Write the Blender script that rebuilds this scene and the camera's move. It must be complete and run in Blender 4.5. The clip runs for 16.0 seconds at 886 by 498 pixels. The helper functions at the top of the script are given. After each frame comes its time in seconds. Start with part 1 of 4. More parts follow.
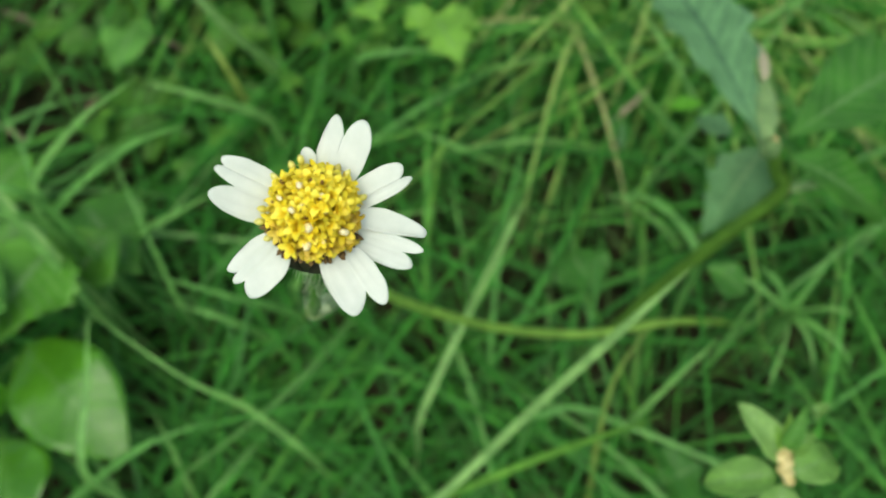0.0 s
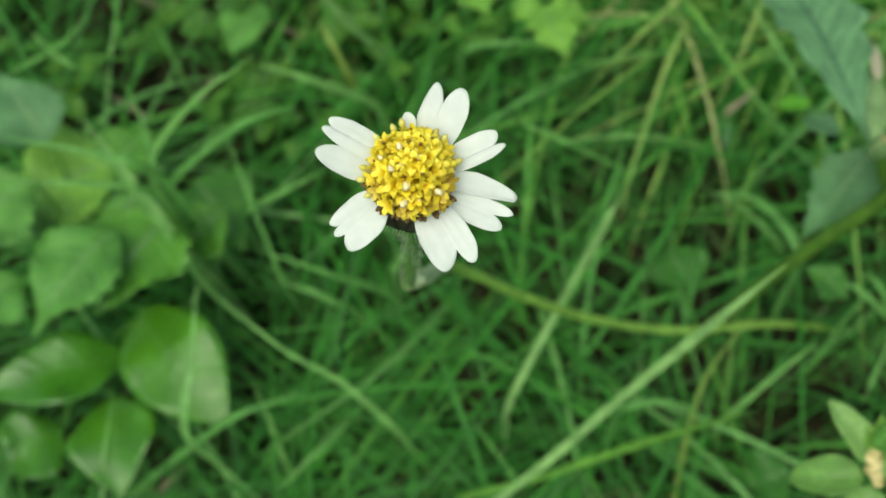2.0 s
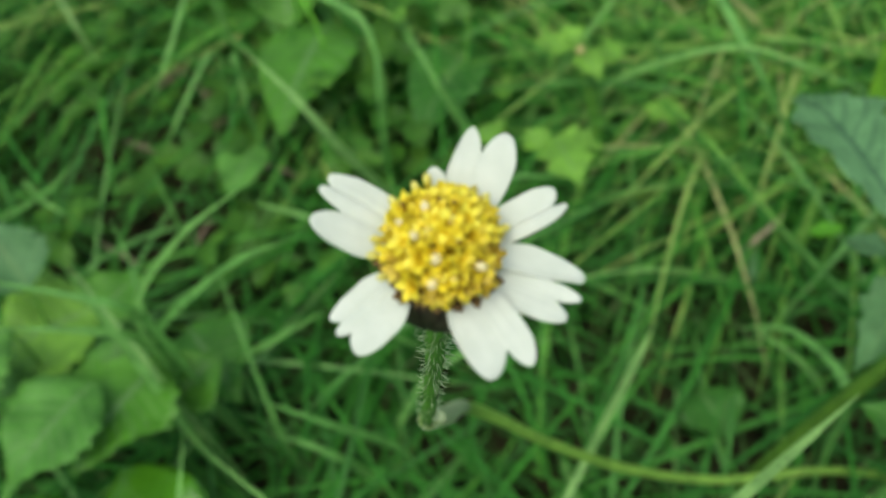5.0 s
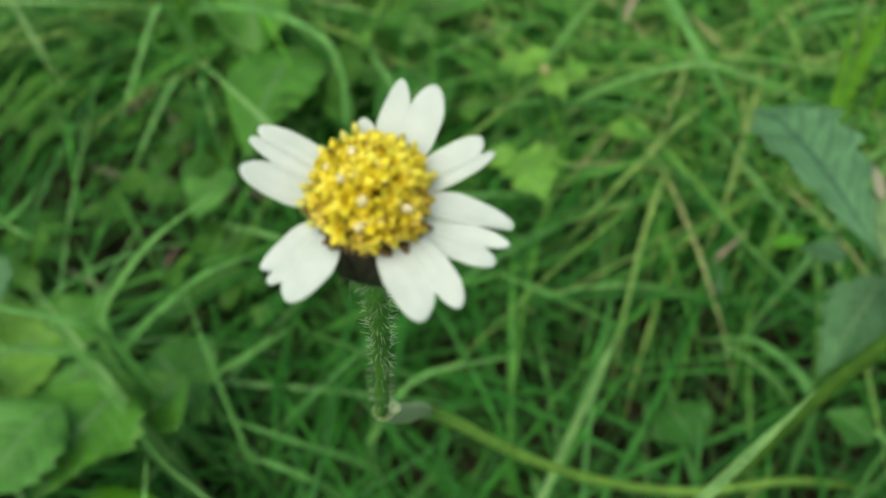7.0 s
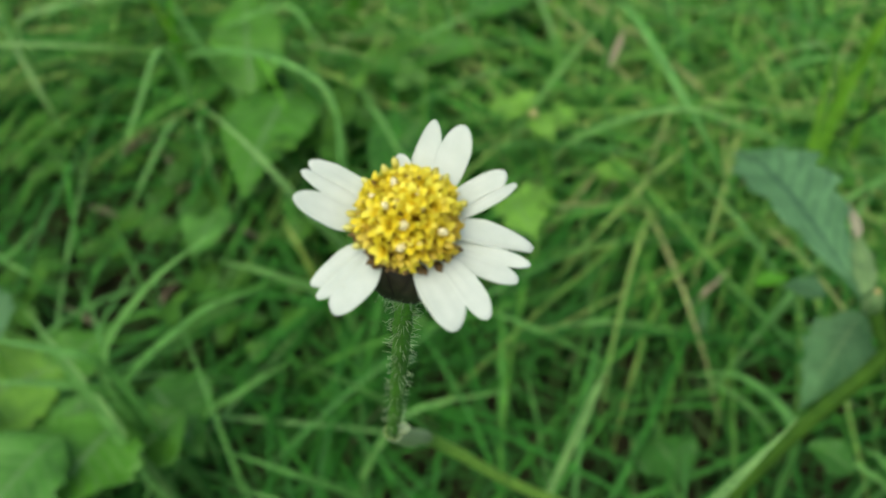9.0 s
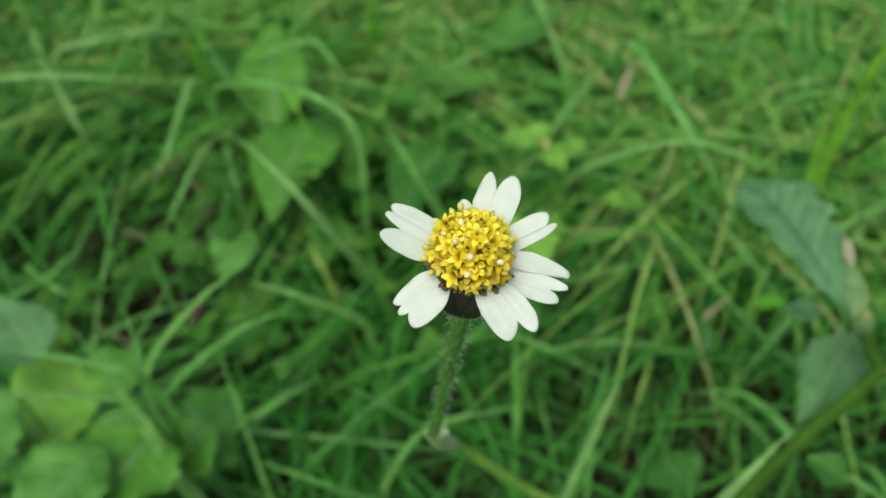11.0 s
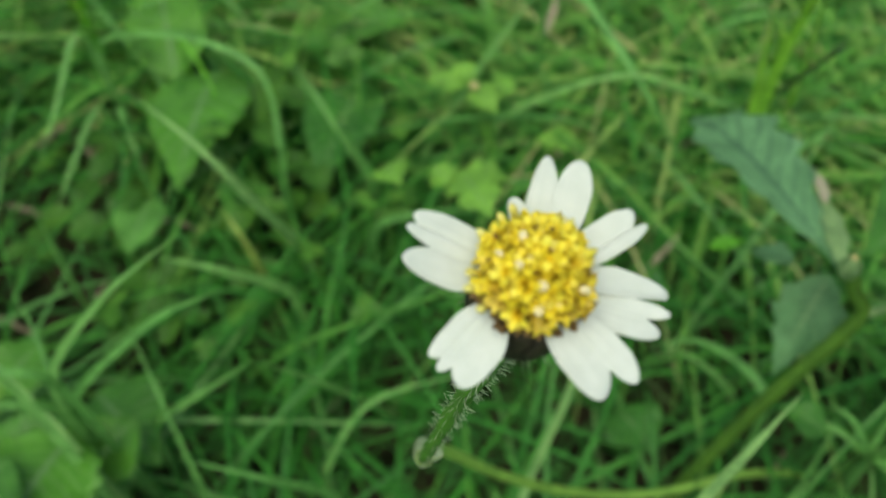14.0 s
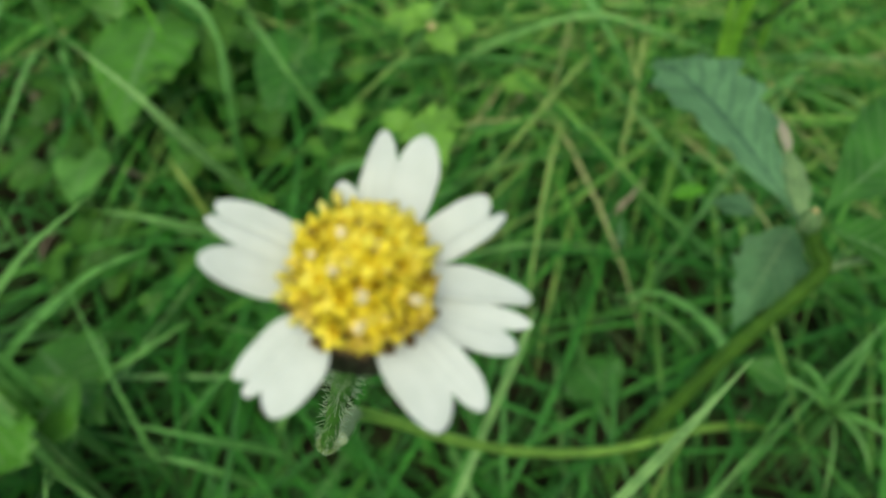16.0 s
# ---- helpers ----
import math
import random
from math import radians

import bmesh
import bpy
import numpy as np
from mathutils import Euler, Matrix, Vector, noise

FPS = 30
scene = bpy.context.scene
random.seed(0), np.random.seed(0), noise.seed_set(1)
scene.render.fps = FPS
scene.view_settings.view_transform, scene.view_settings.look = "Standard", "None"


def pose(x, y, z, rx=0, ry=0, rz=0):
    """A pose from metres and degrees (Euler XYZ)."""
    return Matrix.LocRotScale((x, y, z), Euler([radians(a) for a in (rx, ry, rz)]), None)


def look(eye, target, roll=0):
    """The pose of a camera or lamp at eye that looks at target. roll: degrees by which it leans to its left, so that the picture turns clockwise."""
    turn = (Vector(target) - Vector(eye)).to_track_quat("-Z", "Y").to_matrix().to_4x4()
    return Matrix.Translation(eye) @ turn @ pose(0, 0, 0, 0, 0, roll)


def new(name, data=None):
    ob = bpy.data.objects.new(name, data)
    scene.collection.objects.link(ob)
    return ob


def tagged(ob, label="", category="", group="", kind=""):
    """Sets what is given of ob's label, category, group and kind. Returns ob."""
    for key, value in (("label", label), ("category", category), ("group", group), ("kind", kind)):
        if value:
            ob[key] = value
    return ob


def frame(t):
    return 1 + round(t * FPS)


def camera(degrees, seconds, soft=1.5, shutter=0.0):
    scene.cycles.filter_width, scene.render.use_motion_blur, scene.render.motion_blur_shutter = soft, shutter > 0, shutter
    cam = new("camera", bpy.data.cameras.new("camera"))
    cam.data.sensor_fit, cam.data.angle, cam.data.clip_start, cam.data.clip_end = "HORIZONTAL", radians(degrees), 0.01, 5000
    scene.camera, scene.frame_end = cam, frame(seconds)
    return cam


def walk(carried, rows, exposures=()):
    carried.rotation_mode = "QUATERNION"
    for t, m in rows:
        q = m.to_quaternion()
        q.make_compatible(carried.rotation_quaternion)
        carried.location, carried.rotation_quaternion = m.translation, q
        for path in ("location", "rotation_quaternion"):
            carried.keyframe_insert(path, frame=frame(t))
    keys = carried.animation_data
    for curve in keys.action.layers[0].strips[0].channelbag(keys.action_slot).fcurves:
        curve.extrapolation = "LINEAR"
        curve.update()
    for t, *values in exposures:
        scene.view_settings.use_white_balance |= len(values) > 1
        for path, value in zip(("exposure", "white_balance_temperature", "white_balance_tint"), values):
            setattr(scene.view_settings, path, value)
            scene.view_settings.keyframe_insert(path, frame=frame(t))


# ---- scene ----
cam = camera(47.94, 16.0, soft=1.6)
# eye, and turn in degrees, at each time
ROWS = [
    (0, 0.0104, 0.0052, 0.3983, 22.30, 1.58, -0.62),
    (0.5, 0.0143, 0.0053, 0.3995, 22.24, 2.83, 0.39),
    (1, 0.0158, 0.0034, 0.4031, 22.02, 3.89, 1.12),
    (1.5, 0.0122, 0.0015, 0.4013, 22.02, 4.86, 2.56),
    (2, 0.0117, 0.0001, 0.4018, 22.43, 5.82, 4.14),
    (2.5, 0.0106, 0.0015, 0.3971, 23.50, 6.26, 5.67),
    (3, 0.0094, 0.0065, 0.3948, 25.33, 6.53, 5.95),
    (3.5, 0.0054, 0.0089, 0.3851, 27.59, 6.59, 5.53),
    (4, 0.0063, 0.0090, 0.3804, 29.22, 6.48, 4.54),
    (6.5, 0.0044, 0.0008, 0.3725, 32.91, 6.42, 2.00),
    (7, 0.0090, 0.0006, 0.3726, 33.24, 5.80, 1.68),
    (7.5, 0.0120, -0.0016, 0.3747, 33.76, 5.41, 1.40),
    (8, 0.0118, -0.0016, 0.3760, 34.28, 5.07, 1.16),
    (8.5, 0.0077, -0.0036, 0.3790, 34.94, 4.89, 1.25),
    (9, 0.0061, -0.0064, 0.3801, 35.62, 4.85, 1.24),
    (11.5, 0.0006, -0.0207, 0.4017, 36.98, 4.89, 1.64),
    (12, -0.0013, -0.0224, 0.4035, 36.91, 4.87, 1.51),
    (12.5, -0.0027, -0.0244, 0.4051, 36.87, 4.91, 1.36),
    (13, -0.0085, -0.0183, 0.4016, 36.61, 4.37, 0.11),
    (13.5, -0.0104, -0.0035, 0.3893, 34.82, 3.22, -2.92),
    (14, -0.0104, 0.0056, 0.3773, 33.04, 2.44, -4.65),
    (14.5, -0.0102, 0.0144, 0.3711, 31.52, 1.86, -5.45),
    (15, -0.0067, 0.0164, 0.3643, 30.63, 1.84, -5.56),
    (15.5, -0.0023, 0.0161, 0.3670, 29.66, 1.77, -5.42),
    (16, 0.0005, 0.0149, 0.3675, 29.55, 1.84, -5.38),
]
walk(cam, [(t, pose(x, y, z, rx, ry, rz)) for t, x, y, z, rx, ry, rz in ROWS],
     exposures=((0.0, 0.25, 6650, -6.0), (3.0, 0.20, 6650, -6.0), (6.5, 0.08, 6650, -6.0), (9.0, 0.08, 6650, -6.0), (12.0, 0.15, 6650, -6.0), (13.0, 0.15, 6650, -6.0), (15.0, 0.0, 6650, -6.0), (16.0, 0.0, 6650, -6.0)))
# a phone lens held on the flower's distance
cam.data.dof.use_dof = True
cam.data.dof.focus_distance = 0.102
cam.data.dof.aperture_fstop = 29.0

# ---- light: bright overcast sky ----
world = bpy.data.worlds.new("sky")
scene.world = world
world.use_nodes = True
sky = world.node_tree.nodes.new("ShaderNodeTexSky")
sky.sky_type = "NISHITA"
sky.sun_disc = False
sky.sun_elevation, sky.sun_rotation = radians(72), radians(200)
sky.air_density, sky.dust_density = 1.0, 4.0
world.node_tree.links.new(sky.outputs["Color"], world.node_tree.nodes["Background"].inputs["Color"])
world.node_tree.nodes["Background"].inputs["Strength"].default_value = 0.15
sun = new("sun", bpy.data.lights.new("sun", "SUN"))
sun.data.energy, sun.data.angle, sun.data.color = 1.5, radians(60), (1.0, 0.97, 0.92)
sun.matrix_world = look((-0.3, -0.6, 2.2), (0, 0, 0))


# ---- materials ----
def material(name):
    m = bpy.data.materials.new(name)
    m.use_nodes = True
    nt = m.node_tree
    return m, nt, nt.nodes, nt.links, nt.nodes["Principled BSDF"]


def ramp(nodes, stops):
    r = nodes.new("ShaderNodeValToRGB")
    while len(r.color_ramp.elements) < len(stops):
        r.color_ramp.elements.new(0.5)
    for e, (p, c) in zip(r.color_ramp.elements, stops):
        e.position, e.color = p, (*c, 1)
    return r


def noise_tex(nodes, links, scale, detail=3.0, coord="Object"):
    tc = nodes.new("ShaderNodeTexCoord")
    n = nodes.new("ShaderNodeTexNoise")
    n.inputs["Scale"].default_value, n.inputs["Detail"].default_value = scale, detail
    links.new(tc.outputs[coord], n.inputs["Vector"])
    return n


def mix_color(nodes, links, a, b, fac, mode="MIX"):
    m = nodes.new("ShaderNodeMix")
    m.data_type, m.blend_type = "RGBA", mode
    for socket, value in ((m.inputs[0], fac), (m.inputs[6], a), (m.inputs[7], b)):
        if isinstance(value, bpy.types.NodeSocket):
            links.new(value, socket)
        else:
            socket.default_value = value if isinstance(value, float) else (*value, 1)
    return m.outputs[2]


def plant_material(name, stops, island=False, veins=0.0, rough=0.5, translucent=0.18, patch=160.0, lengthwise=True, vein_colour=(0.16, 0.28, 0.10), spec=0.24):
    """Leaf tissue: colour varies from blade to blade and in patches; ribs run along it, or veins across; light comes through it."""
    m, nt, nodes, links, bsdf = material(name)
    if island:
        rnd = nodes.new("ShaderNodeNewGeometry").outputs["Random Per Island"]
    else:
        rnd = nodes.new("ShaderNodeObjectInfo").outputs["Random"]
    tone = ramp(nodes, stops)
    links.new(rnd, tone.inputs["Fac"])
    big = noise_tex(nodes, links, patch, 4.0)
    fine = noise_tex(nodes, links, patch * 9, 2.0)
    shade = ramp(nodes, [(0.3, (0.62, 0.66, 0.60)), (0.7, (1.25, 1.2, 1.15))])
    links.new(big.outputs["Fac"], shade.inputs["Fac"])
    col = mix_color(nodes, links, tone.outputs["Color"], shade.outputs["Color"], 1.0, "MULTIPLY")
    shade2 = ramp(nodes, [(0.35, (0.85, 0.85, 0.85)), (0.65, (1.1, 1.1, 1.1))])
    links.new(fine.outputs["Fac"], shade2.inputs["Fac"])
    col = mix_color(nodes, links, col, shade2.outputs["Color"], 1.0, "MULTIPLY")
    uv = nodes.new("ShaderNodeUVMap")
    wave = nodes.new("ShaderNodeTexWave")
    wave.bands_direction = "X" if lengthwise else "Y"
    mapping = nodes.new("ShaderNodeMapping")
    links.new(uv.outputs["UV"], mapping.inputs["Vector"])
    links.new(mapping.outputs["Vector"], wave.inputs["Vector"])
    mapping.inputs["Scale"].default_value = (3.0, 0.0, 0.0) if lengthwise else (1.0, 1.0, 1.0)
    wave.inputs["Scale"].default_value = 1.0 if lengthwise else 1.1
    wave.inputs["Distortion"].default_value = 0.0 if lengthwise else 0.6
    if veins > 0:
        line = ramp(nodes, [(0.0, (veins,) * 3), (0.16 if not lengthwise else 0.35, (0, 0, 0))])
        links.new(wave.outputs["Fac"], line.inputs["Fac"])
        col = mix_color(nodes, links, col, vein_colour, line.outputs["Color"])
        if not lengthwise:
            xyz = nodes.new("ShaderNodeSeparateXYZ")
            links.new(uv.outputs["UV"], xyz.inputs[0])
            rib = ramp(nodes, [(0.02, (min(1, veins * 1.6),) * 3), (0.09, (0, 0, 0))])
            links.new(xyz.outputs["X"], rib.inputs["Fac"])
            col = mix_color(nodes, links, col, vein_colour, rib.outputs["Color"])
    links.new(col, bsdf.inputs["Base Color"])
    bsdf.inputs["Roughness"].default_value = rough
    bsdf.inputs["Specular IOR Level"].default_value = spec
    bump = nodes.new("ShaderNodeBump")
    bump.inputs["Strength"].default_value, bump.inputs["Distance"].default_value = 0.35, 0.00012
    height = nodes.new("ShaderNodeMath")
    height.operation = "ADD"
    links.new(wave.outputs["Fac"], height.inputs[0])
    links.new(fine.outputs["Fac"], height.inputs[1])
    links.new(height.outputs[0], bump.inputs["Height"])
    links.new(bump.outputs["Normal"], bsdf.inputs["Normal"])
    tr = nodes.new("ShaderNodeBsdfTranslucent")
    glow = mix_color(nodes, links, col, (1.4, 1.5, 0.8), 1.0, "MULTIPLY")
    links.new(glow, tr.inputs["Color"])
    both = nodes.new("ShaderNodeMixShader")
    both.inputs[0].default_value = translucent
    links.new(bsdf.outputs[0], both.inputs[1])
    links.new(tr.outputs[0], both.inputs[2])
    links.new(both.outputs[0], nodes["Material Output"].inputs["Surface"])
    return m


def simple_material(name, a, b, rough=0.6, scale=900.0, translucent=0.0, bump=0.3, depth=0.0003, random_tone=False, coat=0.0):
    m, nt, nodes, links, bsdf = material(name)
    n = noise_tex(nodes, links, scale, 4.0)
    r = ramp(nodes, [(0.32, a), (0.68, b)])
    links.new(n.outputs["Fac"], r.inputs["Fac"])
    col = r.outputs["Color"]
    if random_tone:
        info = nodes.new("ShaderNodeObjectInfo")
        t = ramp(nodes, [(0.0, (0.75, 0.68, 0.6)), (0.5, (1.0, 1.0, 1.0)), (1.0, (1.12, 1.15, 1.25))])
        links.new(info.outputs["Random"], t.inputs["Fac"])
        col = mix_color(nodes, links, col, t.outputs["Color"], 1.0, "MULTIPLY")
    links.new(col, bsdf.inputs["Base Color"])
    bsdf.inputs["Roughness"].default_value = rough
    bsdf.inputs["Coat Weight"].default_value = coat
    bp = nodes.new("ShaderNodeBump")
    bp.inputs["Strength"].default_value, bp.inputs["Distance"].default_value = bump, depth
    links.new(n.outputs["Fac"], bp.inputs["Height"])
    links.new(bp.outputs["Normal"], bsdf.inputs["Normal"])
    if translucent:
        tr = nodes.new("ShaderNodeBsdfTranslucent")
        links.new(col, tr.inputs["Color"])
        both = nodes.new("ShaderNodeMixShader")
        both.inputs[0].default_value = translucent
        links.new(bsdf.outputs[0], both.inputs[1])
        links.new(tr.outputs[0], both.inputs[2])
        links.new(both.outputs[0], nodes["Material Output"].inputs["Surface"])
    return m


GRASS = plant_material("grass_green", [(0.0, (0.024, 0.135, 0.012)), (0.45, (0.040, 0.202, 0.018)), (0.8, (0.060, 0.255, 0.026)), (0.96, (0.095, 0.305, 0.036)), (1.0, (0.120, 0.280, 0.042))], island=True, veins=0.25, rough=0.45)
BLADE = plant_material("blade_green", [(0.0, (0.120, 0.320, 0.072)), (0.5, (0.160, 0.380, 0.092)), (1.0, (0.225, 0.450, 0.125))], veins=0.35, rough=0.45)
LIGHTBLADE = plant_material("light_blade", [(0.0, (0.250, 0.448, 0.144)), (1.0, (0.305, 0.498, 0.180))], veins=0.35, rough=0.45)
LIMEBLADE = plant_material("lime_blade", [(0.0, (0.14, 0.33, 0.045)), (1.0, (0.18, 0.38, 0.06))], veins=0.35, rough=0.45)
BRIGHT = plant_material("bright_blade", [(0.0, (0.145, 0.460, 0.022)), (1.0, (0.190, 0.480, 0.030))], veins=0.3, rough=0.42)
BROAD = plant_material("broad_leaf", [(0.0, (0.055, 0.188, 0.020)), (0.5, (0.073, 0.229, 0.025)), (1.0, (0.099, 0.275, 0.026))], veins=0.45, lengthwise=False, rough=0.42, patch=90.0)
GLOSSY = plant_material("glossy_leaf", [(0.0, (0.048, 0.180, 0.009)), (1.0, (0.070, 0.220, 0.012))], veins=0.10, lengthwise=False, rough=0.26, spec=0.5, patch=70.0)
BLUISH = plant_material("bluish_leaf", [(0.0, (0.135, 0.290, 0.125)), (1.0, (0.160, 0.330, 0.150))], veins=0.6, lengthwise=False, rough=0.5, spec=0.25, patch=90.0, vein_colour=(0.05, 0.12, 0.06))
GREYLEAF = plant_material("greyish_leaf", [(0.0, (0.095, 0.225, 0.085)), (1.0, (0.115, 0.255, 0.105))], veins=0.35, lengthwise=False, rough=0.5, patch=110.0)
LIME = plant_material("lime_leaf", [(0.0, (0.165, 0.365, 0.044)), (1.0, (0.205, 0.415, 0.056))], veins=0.35, lengthwise=False, rough=0.5, patch=110.0)
LIGHT = plant_material("light_leaf", [(0.0, (0.080, 0.240, 0.036)), (1.0, (0.115, 0.290, 0.050))], veins=0.35, lengthwise=False, rough=0.5, patch=110.0)
STEM = plant_material("stem_green", [(0.0, (0.110, 0.290, 0.032)), (1.0, (0.135, 0.330, 0.040))], veins=0.3, rough=0.5, translucent=0.1)
WEEDSTEM = plant_material("weed_stem", [(0.0, (0.060, 0.150, 0.012)), (1.0, (0.080, 0.175, 0.018))], veins=0.3, rough=0.5, translucent=0.05)
SUNNY = plant_material("sunny_blade", [(0.0, (0.25, 0.53, 0.05)), (1.0, (0.31, 0.58, 0.06))], veins=0.2, rough=0.45)
WIRY = simple_material("wiry_stalk", (0.012, 0.028, 0.008), (0.03, 0.05, 0.015), 0.6, 800.0)
BUD = simple_material("bud_yellow", (0.40, 0.33, 0.11), (0.62, 0.52, 0.24), 0.7, 900.0, bump=0.6)
TAN = simple_material("tan_dead_leaf", (0.17, 0.13, 0.08), (0.34, 0.26, 0.18), 0.8, 300.0)
BRANCH = plant_material("branch_green", [(0.0, (0.275, 0.480, 0.080)), (1.0, (0.325, 0.530, 0.096))], veins=0.3, rough=0.5, translucent=0.1)
DARKLEAF = plant_material("dark_leaf", [(0.0, (0.045, 0.16, 0.02)), (1.0, (0.06, 0.19, 0.025))], veins=0.35, lengthwise=False, rough=0.4, patch=90.0)
BUDLEAF = plant_material("bud_leaf", [(0.0, (0.150, 0.310, 0.062)), (1.0, (0.225, 0.390, 0.110))], veins=0.4, lengthwise=False, rough=0.38, patch=160.0)
PALELEAF = plant_material("pale_leaf", [(0.0, (0.220, 0.364, 0.141)), (1.0, (0.311, 0.441, 0.197))], veins=0.35, lengthwise=False, rough=0.45, patch=160.0)
YSTEM = plant_material("yellow_stem", [(0.0, (0.198, 0.294, 0.060)), (1.0, (0.270, 0.361, 0.076))], veins=0.3, rough=0.5, translucent=0.1)
DRY = simple_material("dry_straw", (0.22, 0.18, 0.10), (0.36, 0.31, 0.19), 0.75, 400.0)
DRYPINK = simple_material("dry_stalk", (0.24, 0.25, 0.14), (0.42, 0.36, 0.26), 0.8, 500.0)
PETAL = simple_material("petal_white", (0.715, 0.745, 0.665), (0.80, 0.82, 0.745), 0.55, 500.0, translucent=0.28, bump=0.15)


def floret_material(name, tube_colour, rim_a, rim_b, dull=0.75):
    """Ochre tube that turns yellow towards its lobes; each floret has its own tone."""
    m, nt, nodes, links, bsdf = material(name)
    tc = nodes.new("ShaderNodeTexCoord")
    xyz = nodes.new("ShaderNodeSeparateXYZ")
    links.new(tc.outputs["Object"], xyz.inputs[0])
    height = nodes.new("ShaderNodeMapRange")
    links.new(xyz.outputs["Z"], height.inputs["Value"])
    height.inputs["From Min"].default_value, height.inputs["From Max"].default_value = -0.0007, 0.0002
    n = noise_tex(nodes, links, 1600.0, 3.0)
    rim = ramp(nodes, [(0.35, rim_a), (0.65, rim_b)])
    links.new(n.outputs["Fac"], rim.inputs["Fac"])
    col = mix_color(nodes, links, tube_colour, rim.outputs["Color"], height.outputs["Result"])
    info = nodes.new("ShaderNodeObjectInfo")
    tone = ramp(nodes, [(0.0, (dull, dull * 0.92, dull * 0.8)), (0.45, (1.0, 0.97, 0.8)), (1.0, (1.08, 1.12, 1.5))])
    links.new(info.outputs["Random"], tone.inputs["Fac"])
    col = mix_color(nodes, links, col, tone.outputs["Color"], 1.0, "MULTIPLY")
    links.new(col, bsdf.inputs["Base Color"])
    bsdf.inputs["Roughness"].default_value = 0.5
    tr = nodes.new("ShaderNodeBsdfTranslucent")
    links.new(col, tr.inputs["Color"])
    both = nodes.new("ShaderNodeMixShader")
    both.inputs[0].default_value = 0.18
    links.new(bsdf.outputs[0], both.inputs[1])
    links.new(tr.outputs[0], both.inputs[2])
    links.new(both.outputs[0], nodes["Material Output"].inputs["Surface"])
    return m


FLORET = floret_material("floret_yellow", (0.62, 0.41, 0.009), (0.86, 0.66, 0.018), (0.90, 0.78, 0.07))
RIMBUD = floret_material("rim_bud", (0.60, 0.50, 0.06), (0.70, 0.62, 0.10), (0.80, 0.74, 0.22))
# brown of the petal claws, darkened for the shadow under the dome
CLAW_SHADE = simple_material("claw_shade_brown", (0.06, 0.033, 0.012), (0.22, 0.13, 0.035), 0.8, 900.0, bump=0.4)
# browner floret, for spent ones and for the shade low on the dome
SPENT_SHADE = floret_material("spent_shade_floret", (0.30, 0.15, 0.012), (0.60, 0.40, 0.02), (0.76, 0.58, 0.06), 0.7)
RECEPT = simple_material("receptacle_ochre", (0.30, 0.16, 0.012), (0.46, 0.29, 0.022), 0.7, 1500.0)
ANTHER = simple_material("anther_brown", (0.10, 0.045, 0.008), (0.26, 0.13, 0.02), 0.6, 1500.0)
POLLEN = simple_material("stigma_cream", (0.80, 0.62, 0.22), (0.90, 0.82, 0.56), 0.7, 2000.0, bump=0.8)
CUP = simple_material("cup_dark", (0.016, 0.012, 0.007), (0.048, 0.036, 0.020), 0.65, 800.0)
HAIR = simple_material("hair_pale", (0.46, 0.58, 0.32), (0.62, 0.70, 0.48), 0.5, 1500.0, translucent=0.4)
NODE = simple_material("node_woolly", (0.30, 0.38, 0.16), (0.46, 0.52, 0.28), 0.8, 1500.0, bump=0.8)


def ground_material():
    """Dark crumbly soil under the flower's meadow, green turf all round."""
    m, nt, nodes, links, bsdf = material("soil_and_turf")
    n = noise_tex(nodes, links, 60.0, 5.0)
    soil = ramp(nodes, [(0.36, (0.010, 0.014, 0.005)), (0.72, (0.052, 0.042, 0.022))])
    links.new(n.outputs["Fac"], soil.inputs["Fac"])
    n2 = noise_tex(nodes, links, 9.0, 6.0)
    turf = ramp(nodes, [(0.3, (0.014, 0.042, 0.008)), (0.55, (0.03, 0.085, 0.015)), (0.75, (0.055, 0.12, 0.024))])
    links.new(n2.outputs["Fac"], turf.inputs["Fac"])
    tc = nodes.new("ShaderNodeTexCoord")
    far = nodes.new("ShaderNodeVectorMath")
    far.operation = "LENGTH"
    links.new(tc.outputs["Object"], far.inputs[0])
    edge = nodes.new("ShaderNodeMapRange")
    links.new(far.outputs["Value"], edge.inputs["Value"])
    edge.inputs["From Min"].default_value, edge.inputs["From Max"].default_value = 0.55, 0.95
    col = mix_color(nodes, links, soil.outputs["Color"], turf.outputs["Color"], edge.outputs["Result"])
    links.new(col, bsdf.inputs["Base Color"])
    bsdf.inputs["Roughness"].default_value = 0.95
    bsdf.inputs["Specular IOR Level"].default_value = 0.05
    bp = nodes.new("ShaderNodeBump")
    bp.inputs["Strength"].default_value, bp.inputs["Distance"].default_value = 0.9, 0.01
    links.new(n.outputs["Fac"], bp.inputs["Height"])
    links.new(bp.outputs["Normal"], bsdf.inputs["Normal"])
    return m


SOIL = ground_material()


# ---- mesh helpers ----
def finish(name, bm, mat, parent=None, label="", smooth=True):
    me = bpy.data.meshes.new(name)
    bmesh.ops.recalc_face_normals(bm, faces=bm.faces)
    bm.to_mesh(me)
    bm.free()
    me.materials.append(mat)
    for p in me.polygons:
        p.use_smooth = smooth
    ob = new(name, me)
    if parent:
        ob.parent = parent
    if label:
        tagged(ob, label)
    return ob


def part(name, bm, mat, parent, label=""):
    return finish(name, bm, mat, parent, label)


